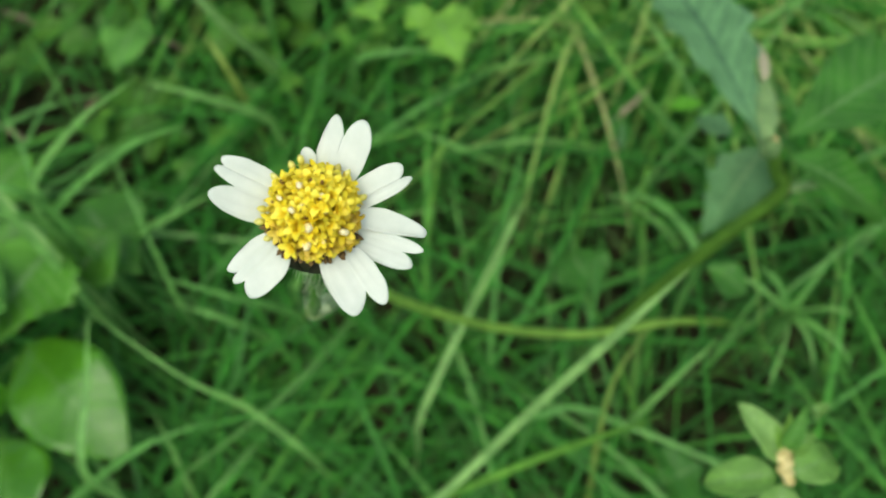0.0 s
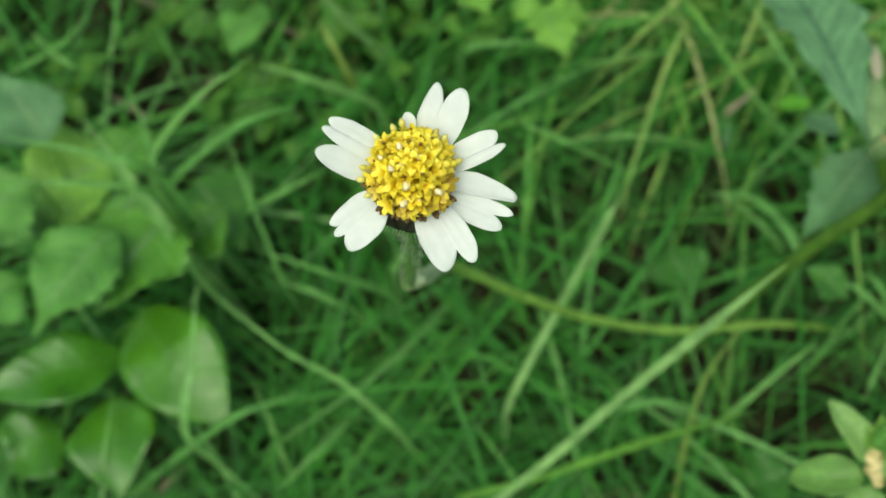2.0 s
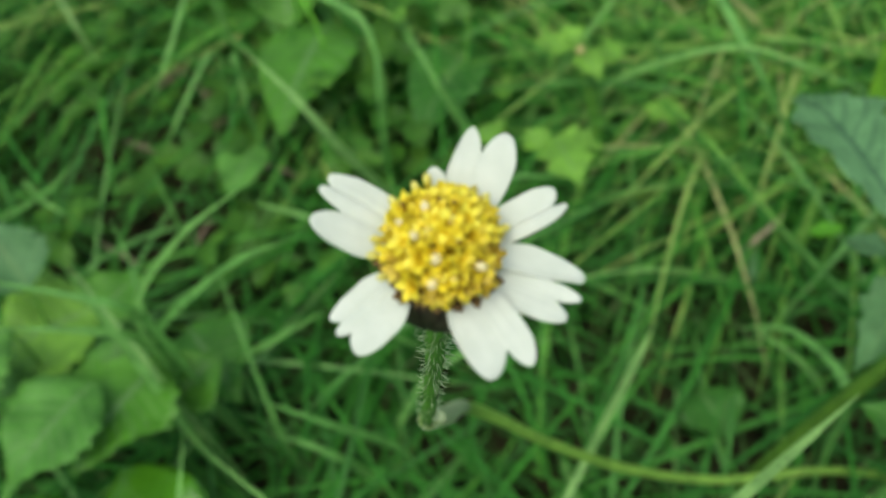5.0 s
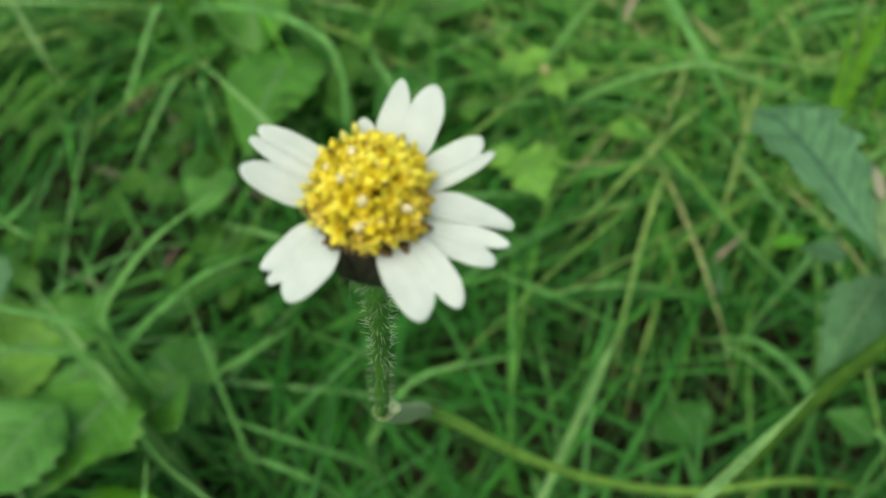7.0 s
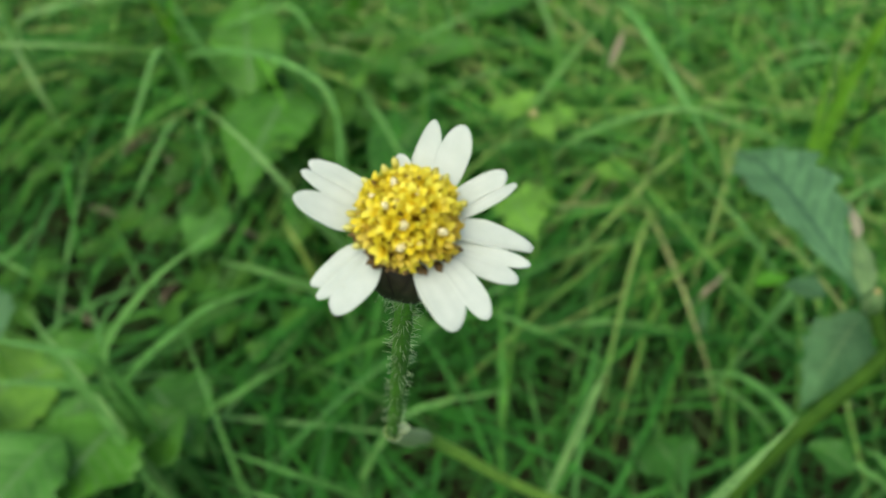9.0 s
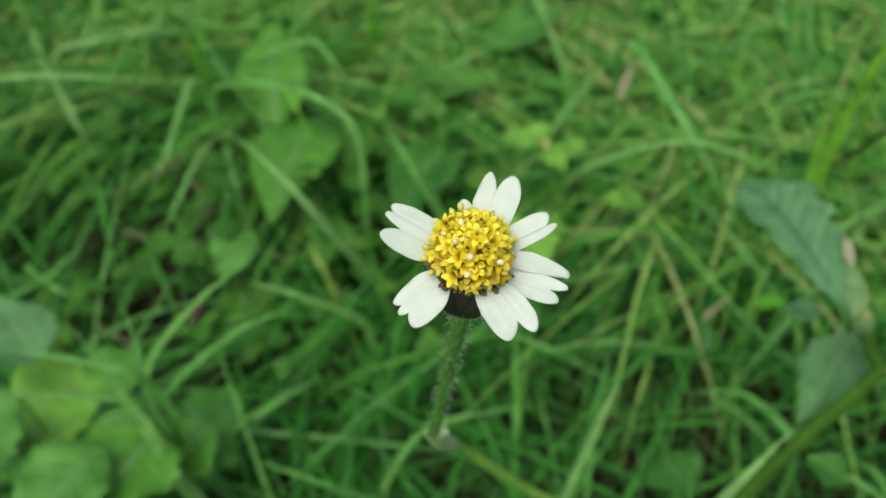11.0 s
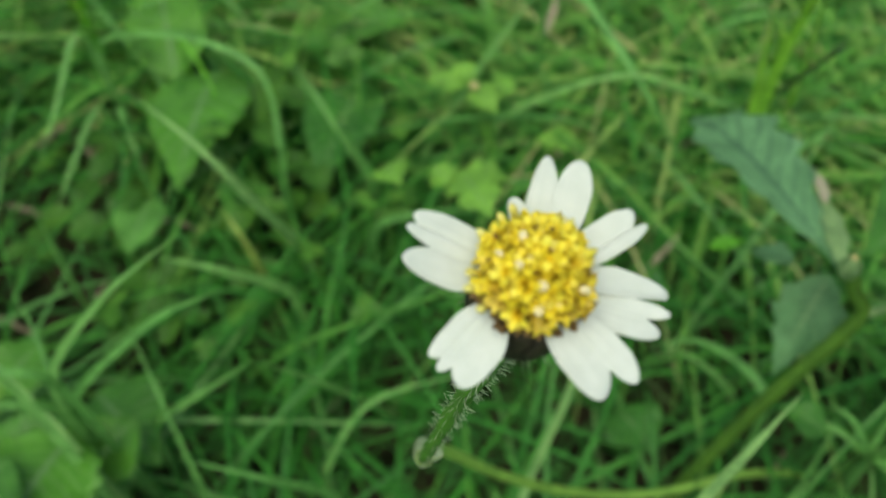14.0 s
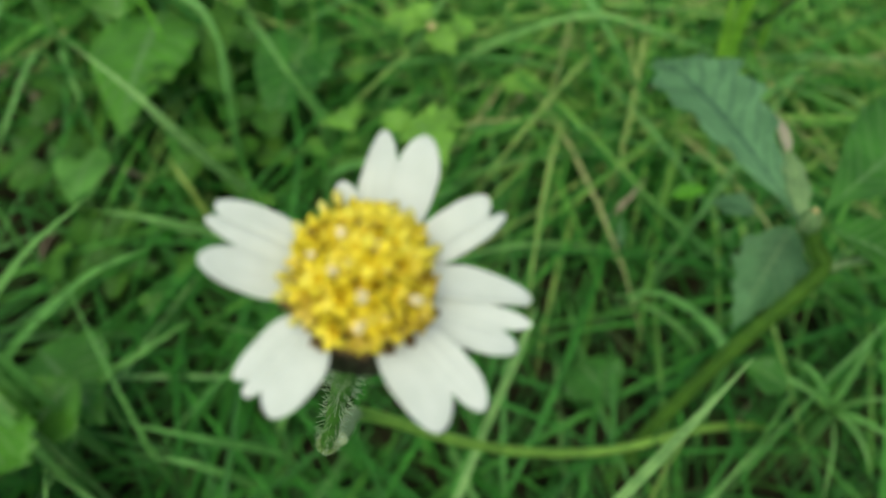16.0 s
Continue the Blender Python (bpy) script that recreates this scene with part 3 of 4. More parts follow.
# ---- the flower ----
def flower():
    """A daisy-like weed flower on a hairy stem: seven notched white rays round a dome of yellow disc florets."""
    axis = Vector((0.130, -0.170, 0.977)).normalized()
    right = Vector((0, 1, 0)).cross(axis).normalized()
    ahead = axis.cross(right)
    heart = Vector((-0.00340, 0.04319, 0.31451))
    foot = Vector((0.130, 0.132, 0.0))
    f = plant("white_flower", foot, "white daisy-like flower with yellow dome on hairy green stem", "flower")
    turn = Matrix((right, ahead, axis)).transposed().to_4x4()
    place = Matrix.Translation(heart - foot) @ turn
    mm = 0.001
    rng = random.Random(4)

    def petal(angle, sill, lobes, rise, base=3.0, label="", cup=0.25, sink=-0.6):
        """sill: where the claw begins and ends across. lobes, side by side: (tip, middle across, half width, notch before, notch after, lean)."""
        bm = bmesh.new()
        rws, fan = 16, 12
        reach = max(lobe[0] for lobe in lobes)
        low, high = lobes[0][1] - lobes[0][2], lobes[-1][1] + lobes[-1][2]
        seams = [(a[1] + a[2] + b[1] - b[2]) / 2 for a, b in zip(lobes, lobes[1:])]
        ends = []
        for tip, mid, half, before, after, lean in lobes:
            for k in range(fan + 1):
                u = math.sin(math.pi * (k / fan - 0.5))
                bow = max(0.0, 1 - abs(u) ** 2.0) ** 0.68
                ends.append((tip - (before if u < 0 else after) * (1 - bow), mid + u * half + lean * bow, mid + u * half))
        grid = []
        for i in range(rws + 1):
            s = i / rws
            row = []
            for ex, ey, flat in ends:
                v = (flat - low) / (high - low)
                x = base + (ex - base) * s
                begin = sill[0] + (sill[1] - sill[0]) * v
                open_out = math.sin(math.pi / 2 * min(1.0, s / 0.72))
                y = begin + (ey * 0.965 - begin) * open_out
                run = max(0.0, (x - base) / (reach - base))
                side = 2 * v - 1
                groove = -0.034 * math.cos(side * math.pi * 5.0) * math.sin(math.pi * min(1, run * 1.05))
                groove -= sum(0.09 * math.exp(-((flat - c) / 0.30) ** 2) for c in seams) * run ** 0.7
                z = sink + (rise - sink) * run ** 1.1 + cup * (side * side - 0.4) * run + groove
                row.append(bm.verts.new(Vector((x, y, z)) * mm))
            grid.append(row)
        for i in range(rws):
            for k in range(len(ends) - 1):
                bm.faces.new((grid[i][k], grid[i][k + 1], grid[i + 1][k + 1], grid[i + 1][k]))
        bmesh.ops.remove_doubles(bm, verts=bm.verts, dist=2e-6)
        ob = thick(part("petal", bm, PETAL, f, label), 0.00016)
        ob.matrix_local = place @ Matrix.Rotation(radians(angle), 4, "Z")
        return ob

    petal(68.8, (-1.5, 0.9), [(9.86, -1.05, 1.43, 2.3, 2.0, 0.15), (9.40, 1.32, 0.94, 1.6, 2.4, 0.40)], 1.9)
    petal(27.0, (-0.9, 1.0), [(9.60, -0.95, 0.58, 1.8, 1.2, 0.15), (9.35, 0.62, 1.0, 0.9, 2.0, 0.10)], 1.25)
    petal(-2.5, (-0.5, 0.9), [(10.6, 0.22, 1.18, 0.9, 4.2, -0.70)], -1.2, sink=-0.3, cup=0.45)
    petal(-20.5, (-1.1, 0.5), [(10.15, -0.86, 0.96, 2.1, 1.4, -0.10), (10.6, 0.75, 0.65, 1.85, 1.8, 0.10)], -0.6, sink=-1.0)
    petal(-57.5, (-1.4, 1.4), [(10.0, -0.98, 1.45, 2.8, 1.55, -0.50), (10.45, 1.52, 1.05, 2.0, 2.0, -0.15)], 0.0)
    petal(-135.0, (-1.3, 0.2), [(9.10, -1.95, 0.64, 2.0, 0.6, -0.10), (9.45, -0.76, 0.55, 0.8, 0.95, -0.05), (9.36, 1.0, 1.2, 0.85, 2.0, 0.20)], -2.0)
    petal(160.0, (-1.7, 1.5), [(9.75, -1.87, 0.80, 2.3, 0.75, 0.15), (9.98, -0.39, 0.68, 0.85, 2.35, -0.15), (9.58, 1.62, 1.33, 1.95, 2.5, 0.20)], 1.4)
    petal(99.0, (-0.5, 0.4), [(6.45, -0.15, 0.72, 0.9, 0.9, 0.15)], 0.9, label="small white ray half hidden by the dome")

    # receptacle under the florets
    bm = bmesh.new()
    bmesh.ops.create_uvsphere(bm, u_segments=24, v_segments=14, radius=1.0)
    for v in bm.verts:
        v.co = Vector((v.co.x * 3.1, v.co.y * 3.1, v.co.z * (2.3 if v.co.z > 0 else 1.0) + 0.4)) * mm
    dome = part("flower_dome", bm, RECEPT, f, "ochre brown base of the floret dome")
    dome.matrix_local = place

    # cup of dark bracts, and its bracts
    bm = bmesh.new()
    profile = [(0.9, -10.0), (2.2, -9.6), (3.6, -8.2), (4.25, -6.0), (4.3, -3.0), (3.7, -0.6)]
    rings = [[bm.verts.new(Vector((r * math.cos(a), r * math.sin(a), z)) * mm) for a in [2 * math.pi * k / 24 for k in range(24)]] for r, z in profile]
    for a, b in zip(rings, rings[1:]):
        for k in range(24):
            bm.faces.new((a[k], a[(k + 1) % 24], b[(k + 1) % 24], b[k]))
    bm.faces.new(rings[0][::-1])
    bm.faces.new(rings[-1])
    cup = part("cup", bm, CUP, f, "dark brown hairy cup under the rays")
    cup.matrix_local = place
    for k in range(8):
        bm = bmesh.new()
        pts = [Vector((3.6, 0, -8.3)), Vector((4.35, 0, -5.6)), Vector((4.5, 0, -2.8)), Vector((4.1, 0, -1.0))]
        pts = spline([p * mm for p in pts], 8)
        rows = []
        for i, p in enumerate(pts):
            w = 0.0013 * math.sin(math.pi * (0.25 + 0.72 * i / 8)) + 0.00005
            rows.append([bm.verts.new(p + Vector((-0.0003 * (j * j), j * w, 0))) for j in (-1, 0, 1)])
        for a, b in zip(rows, rows[1:]):
            for j in range(2):
                bm.faces.new((a[j], a[j + 1], b[j + 1], b[j]))
        br = thick(part("bract", bm, CUP, cup), 0.00025)
        br.matrix_local = Matrix.Rotation(radians(k * 45 + 12), 4, "Z")

    # disc florets: long tubes with five lobes, closed buds and dark ones, on one mesh each
    def star(open_angle, size, name, mat):
        bm = bmesh.new()
        prof = [(0.16, -2.0), (0.20, -1.0), (0.27, -0.35), (0.42, 0.10)]
        rg = [[bm.verts.new(Vector((r * math.cos(a), r * math.sin(a), z)) * mm * size) for a in [2 * math.pi * k / 10 for k in range(10)]] for r, z in prof]
        for a, b in zip(rg, rg[1:]):
            for k in range(10):
                bm.faces.new((a[k], a[(k + 1) % 10], b[(k + 1) % 10], b[k]))
        sn, cs = math.sin(open_angle), math.cos(open_angle)
        for k in range(5):
            a0, a1, a2 = rg[-1][2 * k], rg[-1][2 * k + 1], rg[-1][(2 * k + 2) % 10]
            ang = 2 * math.pi * (2 * k + 1) / 10

            def lobe(along, side, curl):
                r = 0.42 + along * sn
                w = ang + side / max(0.2, r)
                return bm.verts.new(Vector((r * math.cos(w), r * math.sin(w), 0.10 + along * cs - curl)) * mm * size)

            b0, b2 = lobe(0.20, -0.23, 0.0), lobe(0.20, 0.23, 0.0)
            c0, c2 = lobe(0.40, -0.13, 0.06), lobe(0.40, 0.13, 0.06)
            m, t = lobe(0.22, 0.0, 0.05), lobe(0.52, 0.0, 0.14)
            for face in ((a0, a1, m, b0), (a1, a2, b2, m), (b0, m, t, c0), (m, b2, c2, t)):
                bm.faces.new(face)
        me = bpy.data.meshes.new(name)
        bmesh.ops.recalc_face_normals(bm, faces=bm.faces)
        bm.to_mesh(me)
        bm.free()
        me.materials.append(mat)
        for p in me.polygons:
            p.use_smooth = True
        return me

    def knob(r, h, name, mat):
        bm = bmesh.new()
        bmesh.ops.create_icosphere(bm, subdivisions=2, radius=1.0)
        for v in bm.verts:
            v.co = Vector((v.co.x * r, v.co.y * r, v.co.z * h)) * mm * (1 + 0.35 * noise.noise(v.co * 2.3))
        me = bpy.data.meshes.new(name)
        bm.to_mesh(me)
        bm.free()
        me.materials.append(mat)
        for p in me.polygons:
            p.use_smooth = True
        return me

    wide, half, bud = star(0.95, 1.26, "floret_open", FLORET), star(0.45, 1.36, "floret_half", FLORET), knob(0.38, 0.66, "floret_bud", FLORET)
    old_shaded = star(0.7, 1.2, "floret_spent_shade", SPENT_SHADE)
    dark, cream = knob(0.17, 0.34, "anther", ANTHER), knob(0.30, 0.42, "stigma", POLLEN)
    count = 112
    for i in range(count):
        z = 1 - 1.07 * (i + 0.5) / count
        a = i * 2.39996 + rng.uniform(-0.12, 0.12)
        ring = math.sqrt(max(0, 1 - z * z))
        n = Vector((ring * math.cos(a), ring * math.sin(a), z))
        r = 3.95 + rng.gauss(0.0, 0.24)
        p = Vector((n.x * r, n.y * r, n.z * r * 0.96 + 0.75)) * mm
        up = Vector((n.x, n.y, n.z * 1.1 + 0.10)).normalized()
        q = up.to_track_quat("Z", "Y").to_matrix().to_4x4() @ Matrix.Rotation(rng.uniform(0, 6.28), 4, "Z") @ Matrix.Rotation(rng.uniform(-0.35, 0.35), 4, "X")
        pick = rng.random()
        me = wide if pick < 0.60 else half if pick < 0.92 else bud
        # older florets, and extra brown ones painting the shade on the lower front
        worn_shade = 0.85 if n.y < 0.0 else 0.3
        if z < (0.66 if n.y < 0.0 else 0.35) and rng.random() < worn_shade:
            me = old_shaded
        if z < 0.06 and n.y < -0.35:
            continue  # the lower rim has shed its florets
        ob = new("floret", me)
        ob.parent = f
        ob.matrix_local = place @ Matrix.Translation(p) @ q @ Matrix.Scale(rng.uniform(0.86, 1.26), 4)
        if me is not bud and rng.random() < (0.28 if z < 0.35 and n.y < 0.1 else 0.10):
            o = new("anther", dark)
            o.parent = ob
            o.matrix_local = Matrix.Translation((0, 0, 0.05 * mm))
        elif z > 0.45 and rng.random() < 0.20:
            o = new("stigma", cream)
            o.parent = ob
            o.matrix_local = Matrix.Translation((0, 0, rng.uniform(0.25, 0.5) * mm)) @ Matrix.Diagonal((rng.uniform(0.7, 1.3), rng.uniform(0.7, 1.3), rng.uniform(0.8, 1.3), 1))
    # brown scales added between lower florets and petals: brown claws and the dome's shadow
    scale = knob(0.30, 0.85, "claw_shade_scale", CLAW_SHADE)
    for k in range(24):
        a = radians(-165 + 145 * (k + rng.uniform(-0.4, 0.4)) / 24)
        up = Vector((math.cos(a), math.sin(a), rng.uniform(0.3, 0.9))).normalized()
        ob = new("claw_shade_scale", scale)
        ob.parent = f
        r = rng.uniform(3.9, 4.35)
        ob.matrix_local = place @ Matrix.Translation(Vector((r * math.cos(a), r * math.sin(a), rng.uniform(-0.5, 0.3))) * mm) @ up.to_track_quat("Z", "Y").to_matrix().to_4x4() @ Matrix.Scale(rng.uniform(0.7, 1.2), 4)
    # closed buds that stand out of the rim
    rim_bud = knob(0.33, 0.55, "rim_bud", RIMBUD)
    for deg, out, z in ((106, 4.9, 2.0), (117, 4.8, 1.5), (139, 4.9, 1.2), (191, 5.0, 0.9), (178, 4.7, 1.2), (64, 4.5, 1.8), (52, 4.6, 1.6), (-150, 4.7, 0.5), (20, 4.6, 1.1)):
        a = radians(deg)
        up = Vector((math.cos(a), math.sin(a), 0.45)).normalized()
        ob = new("floret", rim_bud)
        ob.parent = f
        ob.matrix_local = place @ Matrix.Translation(Vector((out * math.cos(a), out * math.sin(a), z)) * mm) @ up.to_track_quat("Z", "Y").to_matrix().to_4x4()

    # hairy stem down to the node, and the thinner branch from there to the soil
    top = heart + axis * -9.2 * mm
    knee = Vector((-0.0145, 0.0582, 0.2433))
    stalk = spline(local(f, [top, (-0.0063, 0.0463, 0.2951), (-0.0095, 0.0519, 0.2740), knee]), 40)
    bm = bmesh.new()
    tube(bm, stalk, [(0.00106 - 0.00014 * i / 40 + 0.00007 * math.sin(i * 0.9) + 0.0003 * (1 - min(1, i / 4))) for i in range(41)], 12)
    stem = part("stem", bm, STEM, f, "green flower stem covered in fine pale hairs")
    bm = bmesh.new()
    frames = sides(stalk)
    for i in range(440):
        k = rng.randrange(1, 40)
        way, ac, upv = frames[k]
        p = stalk[k].lerp(stalk[k + 1] if k < 40 else stalk[k], rng.random())
        a = rng.uniform(0, 6.283)
        out = math.cos(a) * ac + math.sin(a) * upv
        ln = rng.uniform(0.4, 1.15) * mm
        bend = way * rng.uniform(-0.9, 0.5)
        tube(bm, [p + out * 0.0010, p + out * (0.0010 + ln * 0.55) + bend * ln * 0.25, p + out * (0.0010 + ln) + bend * ln], [0.000048, 0.000038, 0.000018], 3)
    part("stem_hair", bm, HAIR, stem, "fine pale hairs on the stem")
    bm = bmesh.new()
    for i in range(150):
        a, z = rng.uniform(0, 6.283), rng.uniform(-9.6, -4.5)
        r = 4.1 - max(0, -z - 6) * 0.6
        o = turn.to_3x3() @ Vector((math.cos(a), math.sin(a), rng.uniform(-0.9, 0.1)))
        p = (place @ Vector((r * math.cos(a) * mm, r * math.sin(a) * mm, z * mm)))
        ln = rng.uniform(0.6, 1.5) * mm
        tube(bm, [p, p + o * ln * 0.6, p + o * ln + Vector((0, 0, -0.2 * mm))], [0.00003, 0.00002, 0.000008], 3)
    part("cup_hair", bm, HAIR, cup).matrix_local = place.inverted()
    bm = bmesh.new()
    bmesh.ops.create_icosphere(bm, subdivisions=3, radius=0.0010)
    for v in bm.verts:
        v.co = Vector((v.co.x * 1.5, v.co.y, v.co.z)) * (1 + 0.2 * noise.noise(v.co * 900)) + local(f, [knee + Vector((0.0012, 0.0006, -0.0003))])[0]
    part("stem_node", bm, NODE, f, "swollen pale woolly stem node")

    branch = [knee, (-0.0153, 0.0700, 0.2157), (-0.0157, 0.0827, 0.1881), (-0.0109, 0.0897, 0.1646), (0.0022, 0.0965, 0.1280), (0.0232, 0.1023, 0.0933), (0.0523, 0.1094, 0.0637), (0.0900, 0.1203, 0.0424)]
    bm = bmesh.new()
    run = spline(local(f, branch + [foot]), 60)
    tube(bm, run, [0.0014] * 61, 10)
    twig = part("branch", bm, BRANCH, f, "thin bent green branch below the node")
    bm = bmesh.new()
    near = run[:16]
    tube(bm, near, [0.00145 + 0.00025 * math.sin(math.pi * i / 15) for i in range(16)], 12)
    for i in range(110):
        k = rng.randrange(15)
        o = Vector((rng.gauss(0, 1), rng.gauss(0, 1), rng.gauss(0, 1))).normalized()
        p = near[k] + o * 0.0015
        tube(bm, [p, p + o * 0.0003, p + o * rng.uniform(0.0004, 0.0008)], [0.00003, 0.00002, 0.00001], 3)
    part("woolly_sleeve", bm, NODE, twig, "pale woolly start of the branch")
    return f


flower()


# ---- blades that stand out ----
grass_blade([(-0.1213, 0.1363, 0.1250), (-0.0956, 0.1371, 0.1650), (-0.0703, 0.1422, 0.1850)], 3.9)
grass_blade([(-0.1264, 0.1402, 0.1000), (-0.0929, 0.1470, 0.1350), (-0.0677, 0.1477, 0.1500)], 3.9)
grass_blade([(-0.1200, 0.1363, 0.1250), (-0.1308, 0.1345, 0.1400), (-0.1632, 0.1360, 0.1500)], 4.2)
grass_blade([(-0.1201, 0.1208, 0.0800), (-0.1275, 0.1312, 0.1150), (-0.1330, 0.1374, 0.1350), (-0.1373, 0.1425, 0.1500)], 4.6)
grass_blade([(-0.1271, 0.1396, 0.1000), (-0.1390, 0.1342, 0.1200), (-0.1667, 0.1298, 0.1300)], 4.6)
grass_blade([(-0.1352, 0.1536, 0.0900), (-0.1422, 0.1716, 0.1000), (-0.1486, 0.1838, 0.1100)], 2.2)
grass_blade([(-0.0968, 0.1300, 0.0500), (-0.1037, 0.1492, 0.0800), (-0.1149, 0.1772, 0.1000)], 2.6)
grass_blade([(-0.1117, 0.1513, 0.0600), (-0.0877, 0.1472, 0.0900), (-0.0674, 0.1466, 0.1100)], 3.8)
grass_blade([(-0.0343, 0.1664, 0.0200), (-0.0528, 0.1523, 0.0800), (-0.0662, 0.1455, 0.1100)], 3)
grass_blade([(-0.0521, 0.1207, 0.0600), (-0.0675, 0.1165, 0.0900), (-0.0904, 0.1194, 0.1050)], 4.2)
grass_blade([(-0.0688, 0.2072, 0.0500), (-0.0869, 0.1995, 0.0800), (-0.1074, 0.2005, 0.0900)], 5)
grass_blade([(-0.0634, 0.2272, 0.0500), (-0.0722, 0.2143, 0.1000), (-0.0854, 0.2196, 0.1250), (-0.1069, 0.2374, 0.1350)], 5, LIGHTBLADE)
grass_blade([(-0.0344, 0.2613, 0.0500), (-0.0494, 0.2714, 0.0800), (-0.0628, 0.2827, 0.1000)], 3.2)
grass_blade([(-0.1431, 0.2903, 0.0700), (-0.1485, 0.2561, 0.0750), (-0.1591, 0.2439, 0.0600)], 3.4)
grass_blade([(-0.1425, 0.3032, 0.1000), (-0.1465, 0.2663, 0.1000), (-0.1592, 0.2514, 0.0800)], 3.6)
grass_blade([(-0.1389, 0.2991, 0.0600), (-0.1312, 0.2781, 0.0550), (-0.1267, 0.2639, 0.0400)], 3)
grass_blade([(-0.1460, 0.3297, 0.0700), (-0.1031, 0.2973, 0.1000), (-0.0751, 0.2802, 0.1000), (-0.0677, 0.2701, 0.0900), (-0.0664, 0.2616, 0.0700), (-0.0697, 0.2564, 0.0400)], 3.4)
grass_blade([(-0.1401, 0.3532, 0.0600), (-0.0982, 0.3375, 0.0900), (-0.0825, 0.3195, 0.0900), (-0.0729, 0.3156, 0.0700)], 3)
grass_blade([(-0.1092, 0.3168, 0.0800), (-0.0969, 0.2973, 0.0700), (-0.0930, 0.2834, 0.0300)], 2.2, BRIGHT)
grass_blade([(-0.1603, 0.3560, 0.0600), (-0.1558, 0.3377, 0.1000), (-0.1484, 0.3074, 0.1500)], 6, SUNNY)
grass_blade([(-0.1603, 0.3560, 0.0600), (-0.1514, 0.3487, 0.0900), (-0.1378, 0.3274, 0.1300)], 5, BRIGHT)
grass_blade([(-0.0777, 0.3879, 0.0300), (-0.0707, 0.3731, 0.0700), (-0.0620, 0.3405, 0.1200)], 11, BRIGHT)
grass_blade([(-0.1605, 0.3659, 0.0700), (-0.1807, 0.3375, 0.1000), (-0.2091, 0.3226, 0.1000)], 4.2)
grass_blade([(-0.2255, 0.3406, 0.0500), (-0.2275, 0.3381, 0.0800), (-0.2363, 0.3454, 0.1000)], 3.6)
grass_blade([(-0.2131, 0.3641, 0.0400), (-0.2285, 0.3450, 0.0600), (-0.2622, 0.3495, 0.0600)], 3)
grass_blade([(-0.0086, 0.2878, 0.0300), (0.0178, 0.2902, 0.0800), (0.0462, 0.3049, 0.1100)], 4.6)
grass_blade([(0.0469, 0.3048, 0.1100), (0.0691, 0.2572, 0.1000), (0.0856, 0.2460, 0.0700), (0.0984, 0.2440, 0.0400)], 4)
grass_blade([(0.0247, 0.2758, 0.0600), (0.0660, 0.2559, 0.1000), (0.1086, 0.2546, 0.0800)], 3.8)
grass_blade([(0.1457, 0.2959, 0.0400), (0.1331, 0.2819, 0.0800), (0.1214, 0.2725, 0.1100), (0.1095, 0.2607, 0.1250), (0.1038, 0.2633, 0.1200)], 4.4, LIGHTBLADE)
grass_blade([(0.1392, 0.2886, 0.0600), (0.1300, 0.2616, 0.1200), (0.1357, 0.2590, 0.1500)], 11, SUNNY)
grass_blade([(0.1430, 0.2731, 0.0600), (0.1333, 0.2560, 0.1100), (0.1285, 0.2498, 0.1400)], 6, SUNNY)
grass_blade([(0.1319, 0.2793, 0.0500), (0.1247, 0.2601, 0.1000), (0.1205, 0.2592, 0.1200)], 6, SUNNY)
grass_blade([(0.1135, 0.3160, 0.0500), (0.1316, 0.3094, 0.0700), (0.1654, 0.3068, 0.0700)], 4)
grass_blade([(0.1544, 0.2531, 0.0600), (0.1304, 0.2392, 0.0600), (0.1166, 0.2430, 0.0400)], 4)
grass_blade([(-0.0242, 0.3415, 0.0300), (-0.0252, 0.3554, 0.0600), (-0.0281, 0.3660, 0.0800)], 4)
grass_blade([(-0.0628, 0.3587, 0.0300), (-0.0330, 0.3373, 0.0700), (-0.0027, 0.3435, 0.0800)], 5)
grass_blade([(0.0109, 0.3764, 0.0300), (0.0262, 0.3678, 0.0600), (0.0371, 0.3728, 0.0800)], 4, BRIGHT)
grass_blade([(0.0822, 0.3418, 0.0300), (0.0774, 0.3511, 0.0600), (0.0739, 0.3611, 0.0800)], 3.6)
grass_blade([(-0.0052, 0.0802, 0.0700), (0.0106, 0.1045, 0.1000), (0.0195, 0.1139, 0.1250), (0.0273, 0.1232, 0.1450)], 3.2, LIGHTBLADE, taper=0.86)
grass_blade([(-0.0124, 0.0368, 0.1000), (0.0083, 0.0503, 0.1250), (0.0237, 0.0611, 0.1450), (0.0420, 0.0726, 0.1700), (0.0612, 0.0854, 0.1900)], 3.4, LIGHTBLADE, taper=0.85)
grass_blade([(-0.0189, 0.0474, 0.0700), (0.0021, 0.0505, 0.0900), (0.0339, 0.0569, 0.1250), (0.0562, 0.0572, 0.1660)], 3.4, LIMEBLADE, taper=0.8)
grass_blade([(0.0291, 0.0724, 0.0900), (0.0338, 0.0734, 0.1000), (0.0454, 0.0749, 0.1000), (0.0610, 0.0720, 0.0900)], 3.4)
grass_blade([(0.0534, 0.0549, 0.0200), (0.0570, 0.0857, 0.0800), (0.0734, 0.1066, 0.1000)], 3, YSTEM, label='yellowish green grass stalk rising through the meadow')
grass_blade([(-0.0434, 0.0686, 0.0700), (-0.0578, 0.0776, 0.0950), (-0.0734, 0.0825, 0.1150), (-0.0989, 0.0990, 0.1300)], 3.4, BLADE)
